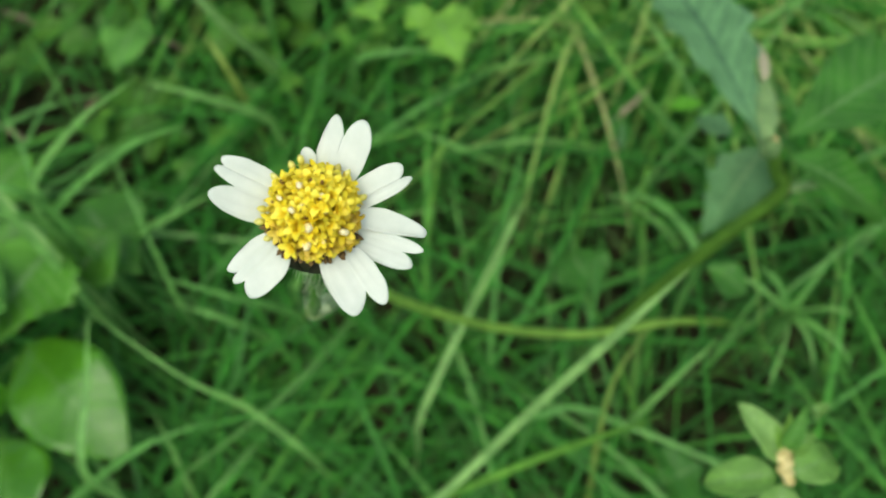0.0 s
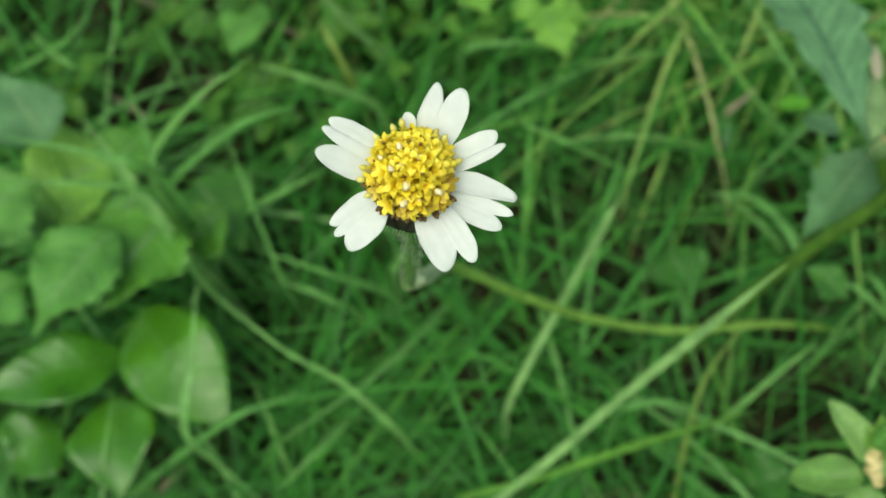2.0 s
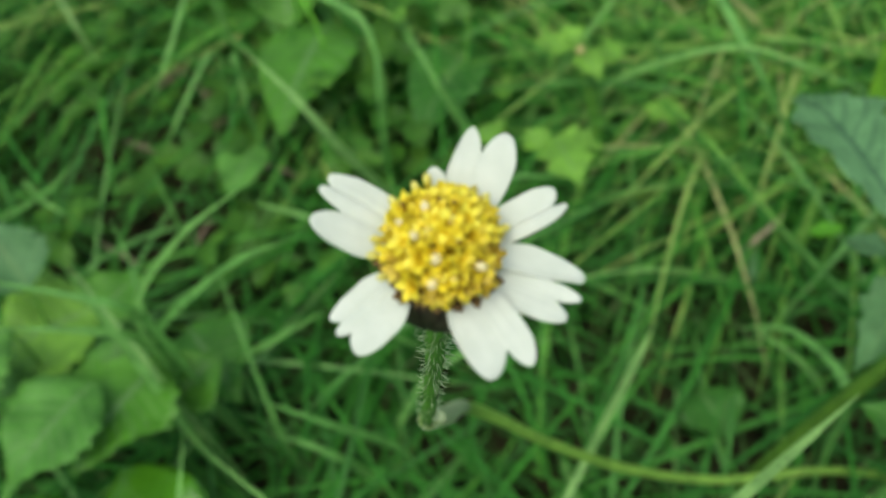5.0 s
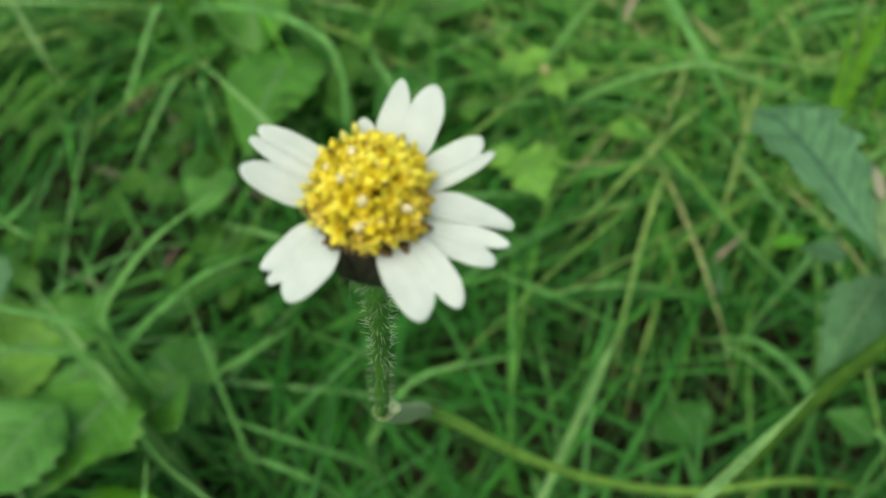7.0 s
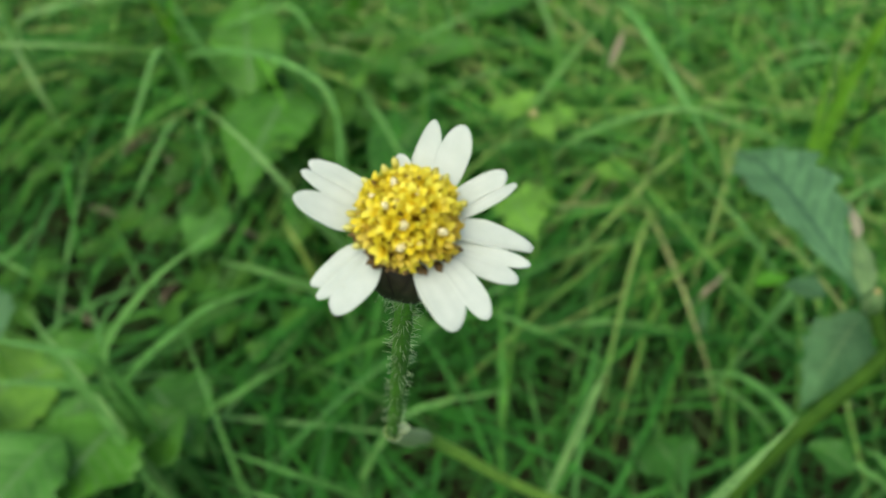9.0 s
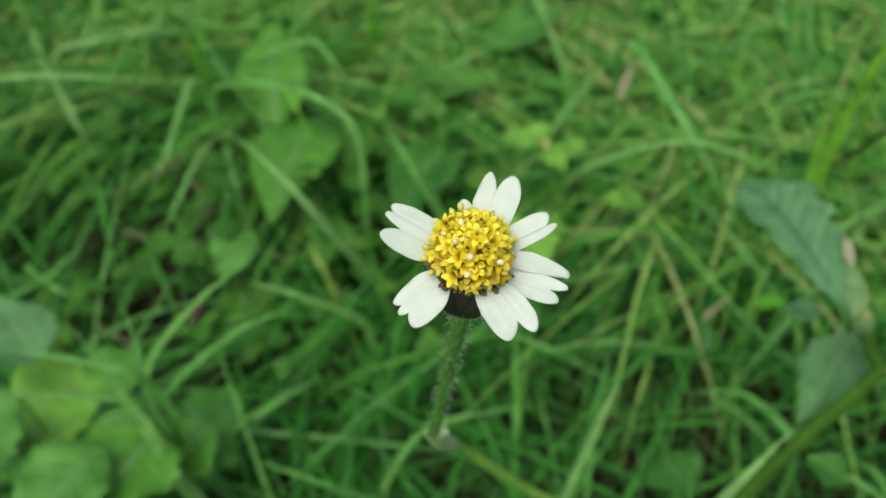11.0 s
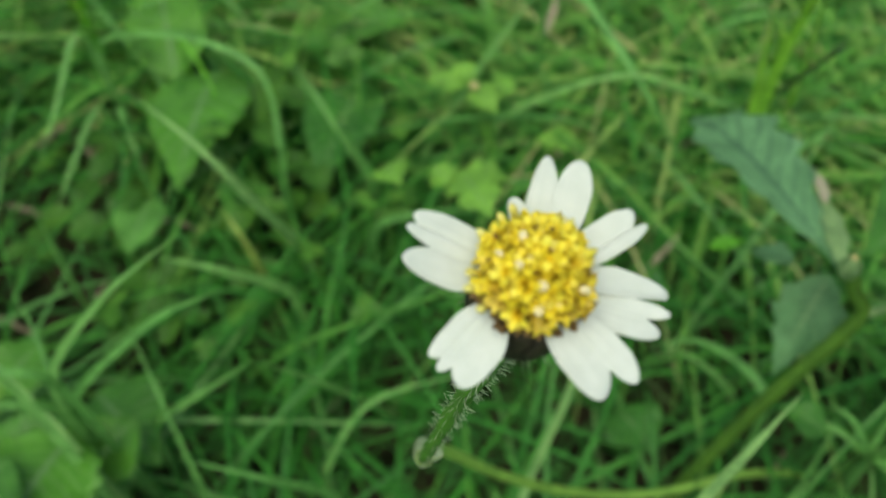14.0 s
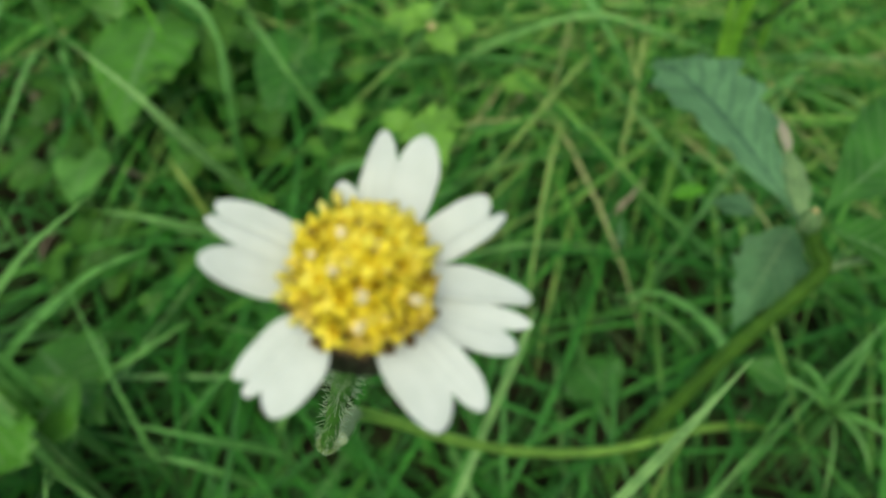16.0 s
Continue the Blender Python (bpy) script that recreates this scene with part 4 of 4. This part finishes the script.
grass_blade([(-0.1069, 0.0591, 0.0950), (-0.1034, 0.0820, 0.1100), (-0.1001, 0.1002, 0.1250)], 3.6)
grass_blade([(-0.1476, 0.0481, 0.0300), (-0.0986, 0.0667, 0.0800), (-0.0687, 0.0760, 0.0900)], 4.6)
grass_blade([(-0.0332, 0.1332, 0.0200), (-0.0524, 0.0914, 0.0600), (-0.0847, 0.0486, 0.1000)], 5)
grass_blade([(-0.0657, 0.0781, 0.0400), (-0.0739, 0.0593, 0.0600), (-0.0832, 0.0437, 0.0700)], 4)
grass_blade([(-0.0896, 0.0598, 0.0300), (-0.0909, 0.0724, 0.0600), (-0.0929, 0.0814, 0.0800)], 3)
grass_blade([(-0.0021, 0.0584, 0.0300), (-0.0112, 0.0665, 0.0600), (-0.0190, 0.0733, 0.0800)], 3.4)
grass_blade([(0.0037, 0.1274, 0.0200), (0.0134, 0.0904, 0.0400), (0.0200, 0.0564, 0.0500)], 3.6)
grass_blade([(-0.0677, 0.1213, 0.0300), (-0.0819, 0.1232, 0.0500), (-0.1028, 0.1294, 0.0500)], 4.4)
grass_blade([(-0.0560, 0.1434, 0.0300), (-0.0365, 0.1575, 0.0500), (0.0071, 0.1611, 0.0600)], 4)
grass_blade([(0.0346, 0.1939, 0.0200), (0.0107, 0.1907, 0.0500), (-0.0160, 0.1974, 0.0600)], 4)
grass_blade([(0.0722, 0.2053, 0.0200), (0.0372, 0.1937, 0.0500), (0.0021, 0.1839, 0.0600)], 4)
grass_blade([(-0.0780, 0.2195, 0.0300), (-0.0824, 0.2230, 0.0600), (-0.0911, 0.2353, 0.0700)], 4.6, YSTEM, label='yellowish green grass stalk rising through the meadow')
grass_blade([(-0.0325, 0.2326, 0.0500), (-0.0131, 0.2301, 0.0600), (0.0119, 0.2356, 0.0500)], 4)
grass_blade([(0.0953, 0.1555, 0.0300), (0.0831, 0.1583, 0.0500), (0.0674, 0.1649, 0.0600)], 4)
grass_blade([(0.0707, 0.0841, 0.0500), (0.0826, 0.0931, 0.0700), (0.0954, 0.1030, 0.0800)], 3.6)
grass_blade([(0.1076, 0.1131, 0.0200), (0.1129, 0.1215, 0.0500), (0.1225, 0.1311, 0.0600)], 3.6)
grass_blade([(-0.2245, 0.2405, 0.0500), (-0.1943, 0.2131, 0.0700), (-0.1824, 0.2148, 0.0500)], 3)
grass_blade([(-0.2370, 0.2263, 0.0400), (-0.1995, 0.2200, 0.0700), (-0.1826, 0.2310, 0.0800)], 3.4)
grass_blade([(-0.1543, 0.2212, 0.0400), (-0.1539, 0.2243, 0.0700), (-0.1537, 0.2264, 0.0900)], 3.2)
grass_blade([(0.0455, 0.3143, 0.0660), (0.0493, 0.3213, 0.0700), (0.0545, 0.3355, 0.0700)], 4.4, DRY, label='dry tan stalk caught among the grass', drop=False)
grass_blade([(0.0752, 0.2087, 0.0430), (0.0805, 0.2121, 0.0470), (0.0863, 0.2160, 0.0520)], 3.4, DRY, label='thin tan dead stalk among the grass', drop=True)

grass_blade([(-0.2200, 0.3242, 0.0600), (-0.2300, 0.3400, 0.0800), (-0.2399, 0.3566, 0.0900)], 3.4, LIGHTBLADE)
grass_blade([(-0.2269, 0.3474, 0.0800), (-0.1852, 0.3351, 0.1000), (-0.1633, 0.3490, 0.0900)], 3.6, LIGHTBLADE)
grass_blade([(-0.2648, 0.3408, 0.0700), (-0.2082, 0.3308, 0.0800), (-0.1607, 0.3335, 0.0700)], 3.0, LIGHTBLADE)
grass_blade([(-0.0684, 0.2510, 0.0500), (-0.0665, 0.2556, 0.0800), (-0.0693, 0.2796, 0.0900)], 3.2)
grass_blade([(-0.0374, 0.2628, 0.0500), (-0.0474, 0.2676, 0.0800), (-0.0600, 0.2912, 0.0900)], 3.6)
grass_blade([(0.1268, 0.2625, 0.0900), (0.1320, 0.2650, 0.1120), (0.1372, 0.2672, 0.1300)], 7, SUNNY)
grass_blade([(0.1217, 0.2617, 0.0700), (0.1209, 0.2632, 0.0950), (0.1201, 0.2648, 0.1200)], 4.5, SUNNY)
grass_blade([(-0.1223, 0.1275, 0.0900), (-0.1374, 0.1437, 0.1100), (-0.1541, 0.1609, 0.1200)], 3.6, LIGHTBLADE)
# a loose tuft under the tall weed
for tip, wide in (((0.1362, 0.1321, 0.0850), 3.6), ((0.1417, 0.0921, 0.0700), 3.2), ((0.1264, 0.0904, 0.0720), 3.4), ((0.1056, 0.0816, 0.0820), 3.0), ((0.1079, 0.1275, 0.0820), 3.6), ((0.0952, 0.1317, 0.0700), 3.0), ((0.1400, 0.1088, 0.0800), 2.8)):
    tip = Vector(tip)
    hub = Vector((0.1234, 0.1154, 0.0620))
    grass_blade([hub, hub.lerp(tip, 0.5) + Vector((0, 0, 0.008)), tip], wide)

# ---- broad-leaved plants ----
tall_weed = plant('toothed_weed', (0.0579, 0.1156, 0.0), 'tall weed with bluish toothed leaves and a slanting stem', 'plant')
add_stem(tall_weed, [(0.0579, 0.1156, 0.0000), (0.0670, 0.1176, 0.0500), (0.0838, 0.1216, 0.1040), (0.0990, 0.1250, 0.1410), (0.0962, 0.1280, 0.1520), (0.0930, 0.1295, 0.1600)], 5.4, 4.0, WEEDSTEM, name='stem')
add_leaf(tall_weed, (0.0915, 0.1300, 0.1560), (0.0775, 0.2120, 0.1310), 25, BLUISH, 'bluish green leaf with a coarsely toothed edge', teeth=6, depth=0.19, widest=0.60, droop=0.12, fold=0.42, blunt=1.1)
add_leaf(tall_weed, (0.0980, 0.1335, 0.1560), (0.1528, 0.1732, 0.1400), 26, DARKLEAF, 'broad green leaf', teeth=9, depth=0.05, droop=0.15, fold=0.25, widest=0.5)
add_leaf(tall_weed, (0.1008, 0.1451, 0.1320), (0.0832, 0.1245, 0.1120), 17, GREYLEAF, 'greyish green leaf hanging below the node', teeth=5, depth=0.18, droop=0.1, fold=0.28, widest=0.36, blunt=1.25)
add_leaf(tall_weed, (0.0960, 0.1270, 0.1600), (0.1328, 0.1177, 0.1350), 16, BROAD, teeth=7, depth=0.08, droop=0.15, fold=0.3)
add_leaf(tall_weed, (0.0902, 0.1474, 0.1350), (0.0813, 0.1571, 0.1300), 8, BLUISH, teeth=3, depth=0.12, droop=0.2, fold=0.3)
add_leaf(tall_weed, (0.0925, 0.1310, 0.1560), (0.0960, 0.1600, 0.1530), 5.5, PALELEAF, 'narrow folded pale leaf', teeth=4, depth=0.15, droop=0.15, fold=0.6, widest=0.4)
add_leaf(tall_weed, (0.0958, 0.1540, 0.1545), (0.0968, 0.1690, 0.1525), 3.0, DRYPINK, 'dry pinkish leaf tip', droop=0.1, fold=0.4, widest=0.35)
add_stem(tall_weed, [(0.0985, 0.1255, 0.1420), (0.1090, 0.1270, 0.1435), (0.1220, 0.1290, 0.1390)], 2.6, 2.0, PALELEAF, name='side_stalk', label='pale woolly side stalk')
for k in range(7):
    a = k * 0.9
    out = Vector((math.cos(a), math.sin(a), 0))
    add_leaf(tall_weed, Vector((0.0912, 0.1280, 0.1610)) + out * 0.0012, Vector((0.0912, 0.1280, 0.1690)) + out * 0.0019, 2.6, PALELEAF, fold=0.5, droop=-0.3)
add_bud(tall_weed, (0.0912, 0.1280, 0.1660), 2.0, PALELEAF, 'round pale green woolly bud')
add_bud(tall_weed, (0.0918, 0.1287, 0.1678), 0.9)
tiny_weed = plant('small_weed', (0.1090, 0.2348, 0.0), 'small bright weed leaf low in the grass', 'plant')
add_leaf(tiny_weed, (0.0869, 0.1906, 0.0780), (0.0983, 0.1904, 0.0820), 6, BRIGHT, droop=0.2, fold=0.3)
add_stem(tiny_weed, [(0.1090, 0.2348, 0.0000), (0.0869, 0.1906, 0.0780)], 1, 0.8, name='stem')
grass_blade([(0.0879, 0.1298, 0.0880), (0.0768, 0.1528, 0.0800), (0.0595, 0.1594, 0.0700)], 4.2)
blue_weed = plant('small_weed', (0.1278, 0.1539, 0.0), 'small dark green weed leaf under the tall weed', 'plant')
add_leaf(blue_weed, (0.0981, 0.1104, 0.1000), (0.0868, 0.1182, 0.1050), 11, DARKLEAF, teeth=5, depth=0.06, droop=0.2, fold=0.2)
add_stem(blue_weed, [(0.1278, 0.1539, 0.0000), (0.0981, 0.1104, 0.1000)], 1.2, 0.9, name='stem')
bud_weed = plant('budding_weed', (0.0834, 0.0323, 0.0), 'small weed with curled pale leaves round yellow buds', 'plant')
add_stem(bud_weed, [(0.0834, 0.0323, 0.0000), (0.0774, 0.0383, 0.1000), (0.0734, 0.0405, 0.1950)], 1.8, 1.6, name='stem')
add_leaf(bud_weed, (0.0729, 0.0412, 0.1950), (0.0646, 0.0509, 0.2030), 6.2, BUDLEAF, 'curled pale green leaf', fold=0.45, droop=0.25, blunt=0.6, widest=0.5, wave=0.06)
add_leaf(bud_weed, (0.0740, 0.0378, 0.1960), (0.0845, 0.0426, 0.1940), 8.6, BUDLEAF, 'round pale green leaf', fold=0.2, droop=0.4, blunt=0.45, widest=0.55)
add_leaf(bud_weed, (0.0723, 0.0383, 0.1930), (0.0586, 0.0380, 0.1890), 8.0, BUDLEAF, 'cupped pale green leaf', fold=0.55, droop=0.25, blunt=0.6)
add_leaf(bud_weed, (0.0736, 0.0374, 0.1920), (0.0707, 0.0254, 0.1860), 9, BUDLEAF, fold=0.35, droop=0.3, blunt=0.55)
add_leaf(bud_weed, (0.0736, 0.0437, 0.1970), (0.0772, 0.0500, 0.2040), 3.4, LIGHT, fold=0.8, droop=0.5, blunt=0.7)
add_leaf(bud_weed, (0.0772, 0.0500, 0.2040), (0.0795, 0.0478, 0.2030), 4.0, BUDLEAF, 'rolled leaf tip', fold=0.9, droop=0.9, blunt=0.5)
add_leaf(bud_weed, (0.0733, 0.0437, 0.1970), (0.0739, 0.0486, 0.2030), 3.6, LIME, fold=0.4, droop=0.3)
add_leaf(bud_weed, (0.0728, 0.0435, 0.1970), (0.0712, 0.0470, 0.2020), 2.8, LIME, fold=0.4, droop=0.3)
add_leaf(bud_weed, (0.0751, 0.0427, 0.1960), (0.0793, 0.0454, 0.1990), 4.2, BUDLEAF, fold=0.6, droop=0.5, blunt=0.6)
for bx, by, bz, size in ((0.0727, 0.0437, 0.1970, 0.9), (0.0735, 0.0426, 0.1975, 1.1), (0.0727, 0.0414, 0.1975, 1.2), (0.0736, 0.0402, 0.1970, 1.2), (0.0728, 0.0392, 0.1970, 1.1), (0.0737, 0.0382, 0.1965, 1.1), (0.0740, 0.0370, 0.1960, 0.9), (0.0743, 0.0414, 0.1965, 0.8)):
    add_bud(bud_weed, (bx, by, bz), size * 1.3)
lobed_weed = plant('lobed_weed', (0.0200, 0.2600, 0.0), 'pale green weed with lobed leaves low in the grass', 'plant')
add_leaf(lobed_weed, (0.0013, 0.2235, 0.0920), (0.0103, 0.1990, 0.0980), 17, LIME, stalk=(0.0200, 0.2600, 0.0200), lobes=3, teeth=9, depth=0.08, droop=0.15, fold=0.12)
add_leaf(lobed_weed, (0.0004, 0.2210, 0.0920), (0.0187, 0.2175, 0.0940), 14, LIME, stalk=(0.0200, 0.2600, 0.0200), lobes=3, teeth=9, depth=0.08, droop=0.15, fold=0.12)
add_leaf(lobed_weed, (-0.0027, 0.2199, 0.0900), (-0.0082, 0.2269, 0.0940), 12, LIME, stalk=(0.0200, 0.2600, 0.0200), lobes=3, teeth=9, depth=0.08, droop=0.15, fold=0.12)
add_leaf(lobed_weed, (-0.0267, 0.2472, 0.0700), (-0.0210, 0.2342, 0.0750), 14, LIME, stalk=(0.0200, 0.2600, 0.0200), lobes=3, teeth=9, depth=0.08, droop=0.15, fold=0.12)
add_leaf(lobed_weed, (0.0376, 0.2718, 0.0480), (0.0542, 0.2636, 0.0500), 13, LIME, stalk=(0.0200, 0.2600, 0.0200), lobes=3, teeth=9, depth=0.08, droop=0.15, fold=0.12)
add_leaf(lobed_weed, (0.0163, 0.2838, 0.0680), (0.0303, 0.2810, 0.0700), 13, LIME, stalk=(0.0200, 0.2600, 0.0200), lobes=3, teeth=9, depth=0.08, droop=0.15, fold=0.12)
add_leaf(lobed_weed, (0.0112, 0.2837, 0.0700), (0.0196, 0.2674, 0.0720), 11, LIME, stalk=(0.0200, 0.2600, 0.0200), lobes=3, teeth=9, depth=0.08, droop=0.15, fold=0.12)
add_leaf(lobed_weed, (0.0101, 0.2848, 0.0700), (-0.0074, 0.2911, 0.0700), 13, LIME, stalk=(0.0200, 0.2600, 0.0200), lobes=3, teeth=9, depth=0.08, droop=0.15, fold=0.12)
add_leaf(lobed_weed, (0.0114, 0.2864, 0.0700), (0.0068, 0.2941, 0.0750), 10, LIME, stalk=(0.0200, 0.2600, 0.0200), lobes=3, teeth=9, depth=0.08, droop=0.15, fold=0.12)
add_bud(lobed_weed, (0.0116, 0.2810, 0.0740), 1.8)
nettle_weed = plant('toothed_weed', (-0.1674, 0.1318, 0.0), 'leafy weed with large toothed mid-green leaves', 'plant')
add_leaf(nettle_weed, (-0.1741, 0.1601, 0.1000), (-0.1910, 0.1800, 0.1150), 27, GREYLEAF, 'greyish green pointed leaf', stalk=(-0.1674, 0.1318, 0.0300), teeth=7, depth=0.08, droop=0.15, fold=0.3, widest=0.3, blunt=1.3)
add_leaf(nettle_weed, (-0.1281, 0.1383, 0.0850), (-0.1439, 0.0977, 0.1000), 40, BROAD, 'large toothed leaf', stalk=(-0.1674, 0.1318, 0.0300), teeth=9, depth=0.11, droop=0.18, fold=0.18, widest=0.42, blunt=1.3, wave=0.05)
add_leaf(nettle_weed, (-0.1414, 0.1255, 0.1000), (-0.1615, 0.0871, 0.1050), 31, LIGHT, 'pale green broad leaf', stalk=(-0.1674, 0.1318, 0.0300), teeth=8, depth=0.08, droop=0.2, fold=0.15, widest=0.38, blunt=1.3, wave=0.05)
add_leaf(nettle_weed, (-0.1733, 0.1421, 0.1050), (-0.1934, 0.1133, 0.1100), 38, LIGHT, stalk=(-0.1674, 0.1318, 0.0300), teeth=8, depth=0.11, droop=0.15, fold=0.15, blunt=1.3, wave=0.05)
add_leaf(nettle_weed, (-0.1728, 0.1082, 0.1000), (-0.1839, 0.0857, 0.1050), 30, LIGHT, stalk=(-0.1674, 0.1318, 0.0300), teeth=7, depth=0.08, droop=0.2, fold=0.15, blunt=1.3, wave=0.05)
add_leaf(nettle_weed, (-0.1600, 0.1554, 0.0800), (-0.1470, 0.1776, 0.0800), 26, BROAD, stalk=(-0.1674, 0.1318, 0.0300), teeth=7, depth=0.06, droop=0.15, fold=0.2)
add_leaf(nettle_weed, (-0.1294, 0.1291, 0.0700), (-0.1140, 0.1482, 0.0750), 28, BROAD, stalk=(-0.1674, 0.1318, 0.0300), teeth=7, depth=0.06, droop=0.15, fold=0.2)
glossy_weed = plant('glossy_weed', (-0.1748, 0.0957, 0.0), 'low weed with smooth glossy oval leaves', 'plant')
add_leaf(glossy_weed, (-0.1423, 0.0894, 0.0700), (-0.1865, 0.0700, 0.0850), 27, GLOSSY, 'glossy pointed oval leaf', stalk=(-0.1748, 0.0957, 0.0200), droop=0.18, fold=0.15, widest=0.45)
add_leaf(glossy_weed, (-0.1406, 0.1053, 0.0700), (-0.1006, 0.0668, 0.0800), 34, GLOSSY, 'large glossy round leaf', stalk=(-0.1748, 0.0957, 0.0200), droop=0.25, fold=0.06, blunt=0.8, widest=0.45)
add_leaf(glossy_weed, (-0.1453, 0.0751, 0.0650), (-0.1340, 0.0400, 0.0750), 30, GLOSSY, 'glossy leaf folded along its midrib', stalk=(-0.1748, 0.0957, 0.0200), droop=0.2, fold=0.2, widest=0.42)
add_leaf(glossy_weed, (-0.1719, 0.0674, 0.0500), (-0.1884, 0.0486, 0.0550), 30, GLOSSY, stalk=(-0.1748, 0.0957, 0.0200), droop=0.2, fold=0.15, widest=0.42)
dock_weed = plant('broadleaf_weed', (-0.1246, 0.3755, 0.0), 'weed with broad triangular green leaves', 'plant')
add_leaf(dock_weed, (-0.1166, 0.3164, 0.0550), (-0.1264, 0.3801, 0.0700), 34, BROAD, stalk=(-0.1246, 0.3755, 0.0200), teeth=9, depth=0.06, droop=0.12, fold=0.15, widest=0.33)
add_leaf(dock_weed, (-0.0985, 0.3218, 0.0500), (-0.1075, 0.2458, 0.0750), 40, BROAD, 'broad light green leaf', stalk=(-0.1246, 0.3755, 0.0200), teeth=8, depth=0.05, droop=0.15, fold=0.12, widest=0.45)
add_leaf(dock_weed, (-0.0352, 0.3173, 0.0400), (-0.0555, 0.2538, 0.0550), 32, DARKLEAF, stalk=(-0.1246, 0.3755, 0.0200), teeth=8, depth=0.05, droop=0.15, fold=0.2, widest=0.4)
add_leaf(dock_weed, (-0.0633, 0.3377, 0.0450), (-0.0031, 0.3468, 0.0550), 24, BROAD, stalk=(-0.1246, 0.3755, 0.0200), teeth=8, depth=0.05, droop=0.15, fold=0.2, widest=0.35)
add_leaf(dock_weed, (-0.0170, 0.3678, 0.0500), (0.0227, 0.3802, 0.0650), 30, BROAD, stalk=(-0.1246, 0.3755, 0.0200), teeth=8, depth=0.04, droop=0.15, fold=0.15, widest=0.5)
add_leaf(dock_weed, (-0.0559, 0.3668, 0.0400), (-0.0314, 0.3930, 0.0500), 32, BROAD, stalk=(-0.1246, 0.3755, 0.0200), teeth=8, depth=0.05, droop=0.15, fold=0.2, widest=0.45)
add_leaf(dock_weed, (-0.0827, 0.2670, 0.0400), (-0.0924, 0.2439, 0.0500), 22, LIGHT, stalk=(-0.1246, 0.3755, 0.0200), teeth=6, depth=0.05, droop=0.15, fold=0.2)
add_leaf(dock_weed, (-0.1243, 0.2552, 0.0500), (-0.1297, 0.2271, 0.0550), 22, LIGHT, stalk=(-0.1246, 0.3755, 0.0200), teeth=6, depth=0.05, droop=0.15, fold=0.2)
weed_patch = plant('broadleaf_weed', (-0.1943, 0.1783, 0.0), 'weed with crowded toothed leaves close to the grass', 'plant')
add_leaf(weed_patch, (-0.1578, 0.1622, 0.0800), (-0.1915, 0.1413, 0.0850), 42, LIME, 'bright yellowish green toothed leaf', stalk=(-0.1943, 0.1783, 0.0200), teeth=9, depth=0.08, droop=0.15, fold=0.2)
add_leaf(weed_patch, (-0.1761, 0.1586, 0.0700), (-0.1983, 0.1274, 0.0800), 36, LIGHT, stalk=(-0.1943, 0.1783, 0.0200), teeth=8, depth=0.08, droop=0.15, fold=0.2)
add_leaf(weed_patch, (-0.1235, 0.1229, 0.0800), (-0.1691, 0.1350, 0.0850), 38, LIGHT, stalk=(-0.1943, 0.1783, 0.0200), teeth=8, depth=0.08, droop=0.15, fold=0.2)
add_leaf(weed_patch, (-0.1571, 0.1416, 0.0700), (-0.1322, 0.1149, 0.0800), 34, BROAD, stalk=(-0.1943, 0.1783, 0.0200), teeth=8, depth=0.08, droop=0.15, fold=0.2)
add_leaf(weed_patch, (-0.1372, 0.1700, 0.0500), (-0.1100, 0.1378, 0.0600), 34, BROAD, stalk=(-0.1943, 0.1783, 0.0200), teeth=8, depth=0.08, droop=0.15, fold=0.2)
low_weed = plant('low_weed', (0.0550, 0.1562, 0.0), 'small low weed with toothed leaves shaded by the grass', 'plant')
add_leaf(low_weed, (0.0519, 0.1541, 0.0300), (0.0617, 0.1337, 0.0350), 22, DARKLEAF, stalk=(0.0550, 0.1562, 0.0100), teeth=6, depth=0.06, droop=0.15, fold=0.2)
add_leaf(low_weed, (0.0730, 0.2131, 0.0350), (0.0759, 0.1961, 0.0350), 7, GREYLEAF, stalk=(0.0550, 0.1562, 0.0100), droop=0.15, fold=0.3)
add_leaf(low_weed, (0.0787, 0.0613, 0.0400), (0.0902, 0.0661, 0.0500), 22, DARKLEAF, stalk=(0.0550, 0.1562, 0.0100), teeth=6, depth=0.06, droop=0.15, fold=0.2)
dark_stalk = plant('dark_stalk', (0.1273, 0.2864, 0.0), 'thin dark wiry stalk leaning through the grass', 'stalk')
add_stem(dark_stalk, [(0.1273, 0.2864, 0.0000), (0.1273, 0.2864, 0.0300), (0.1356, 0.2622, 0.0800), (0.1427, 0.2508, 0.1100)], 2.2, 1.8, WIRY, name='stem')
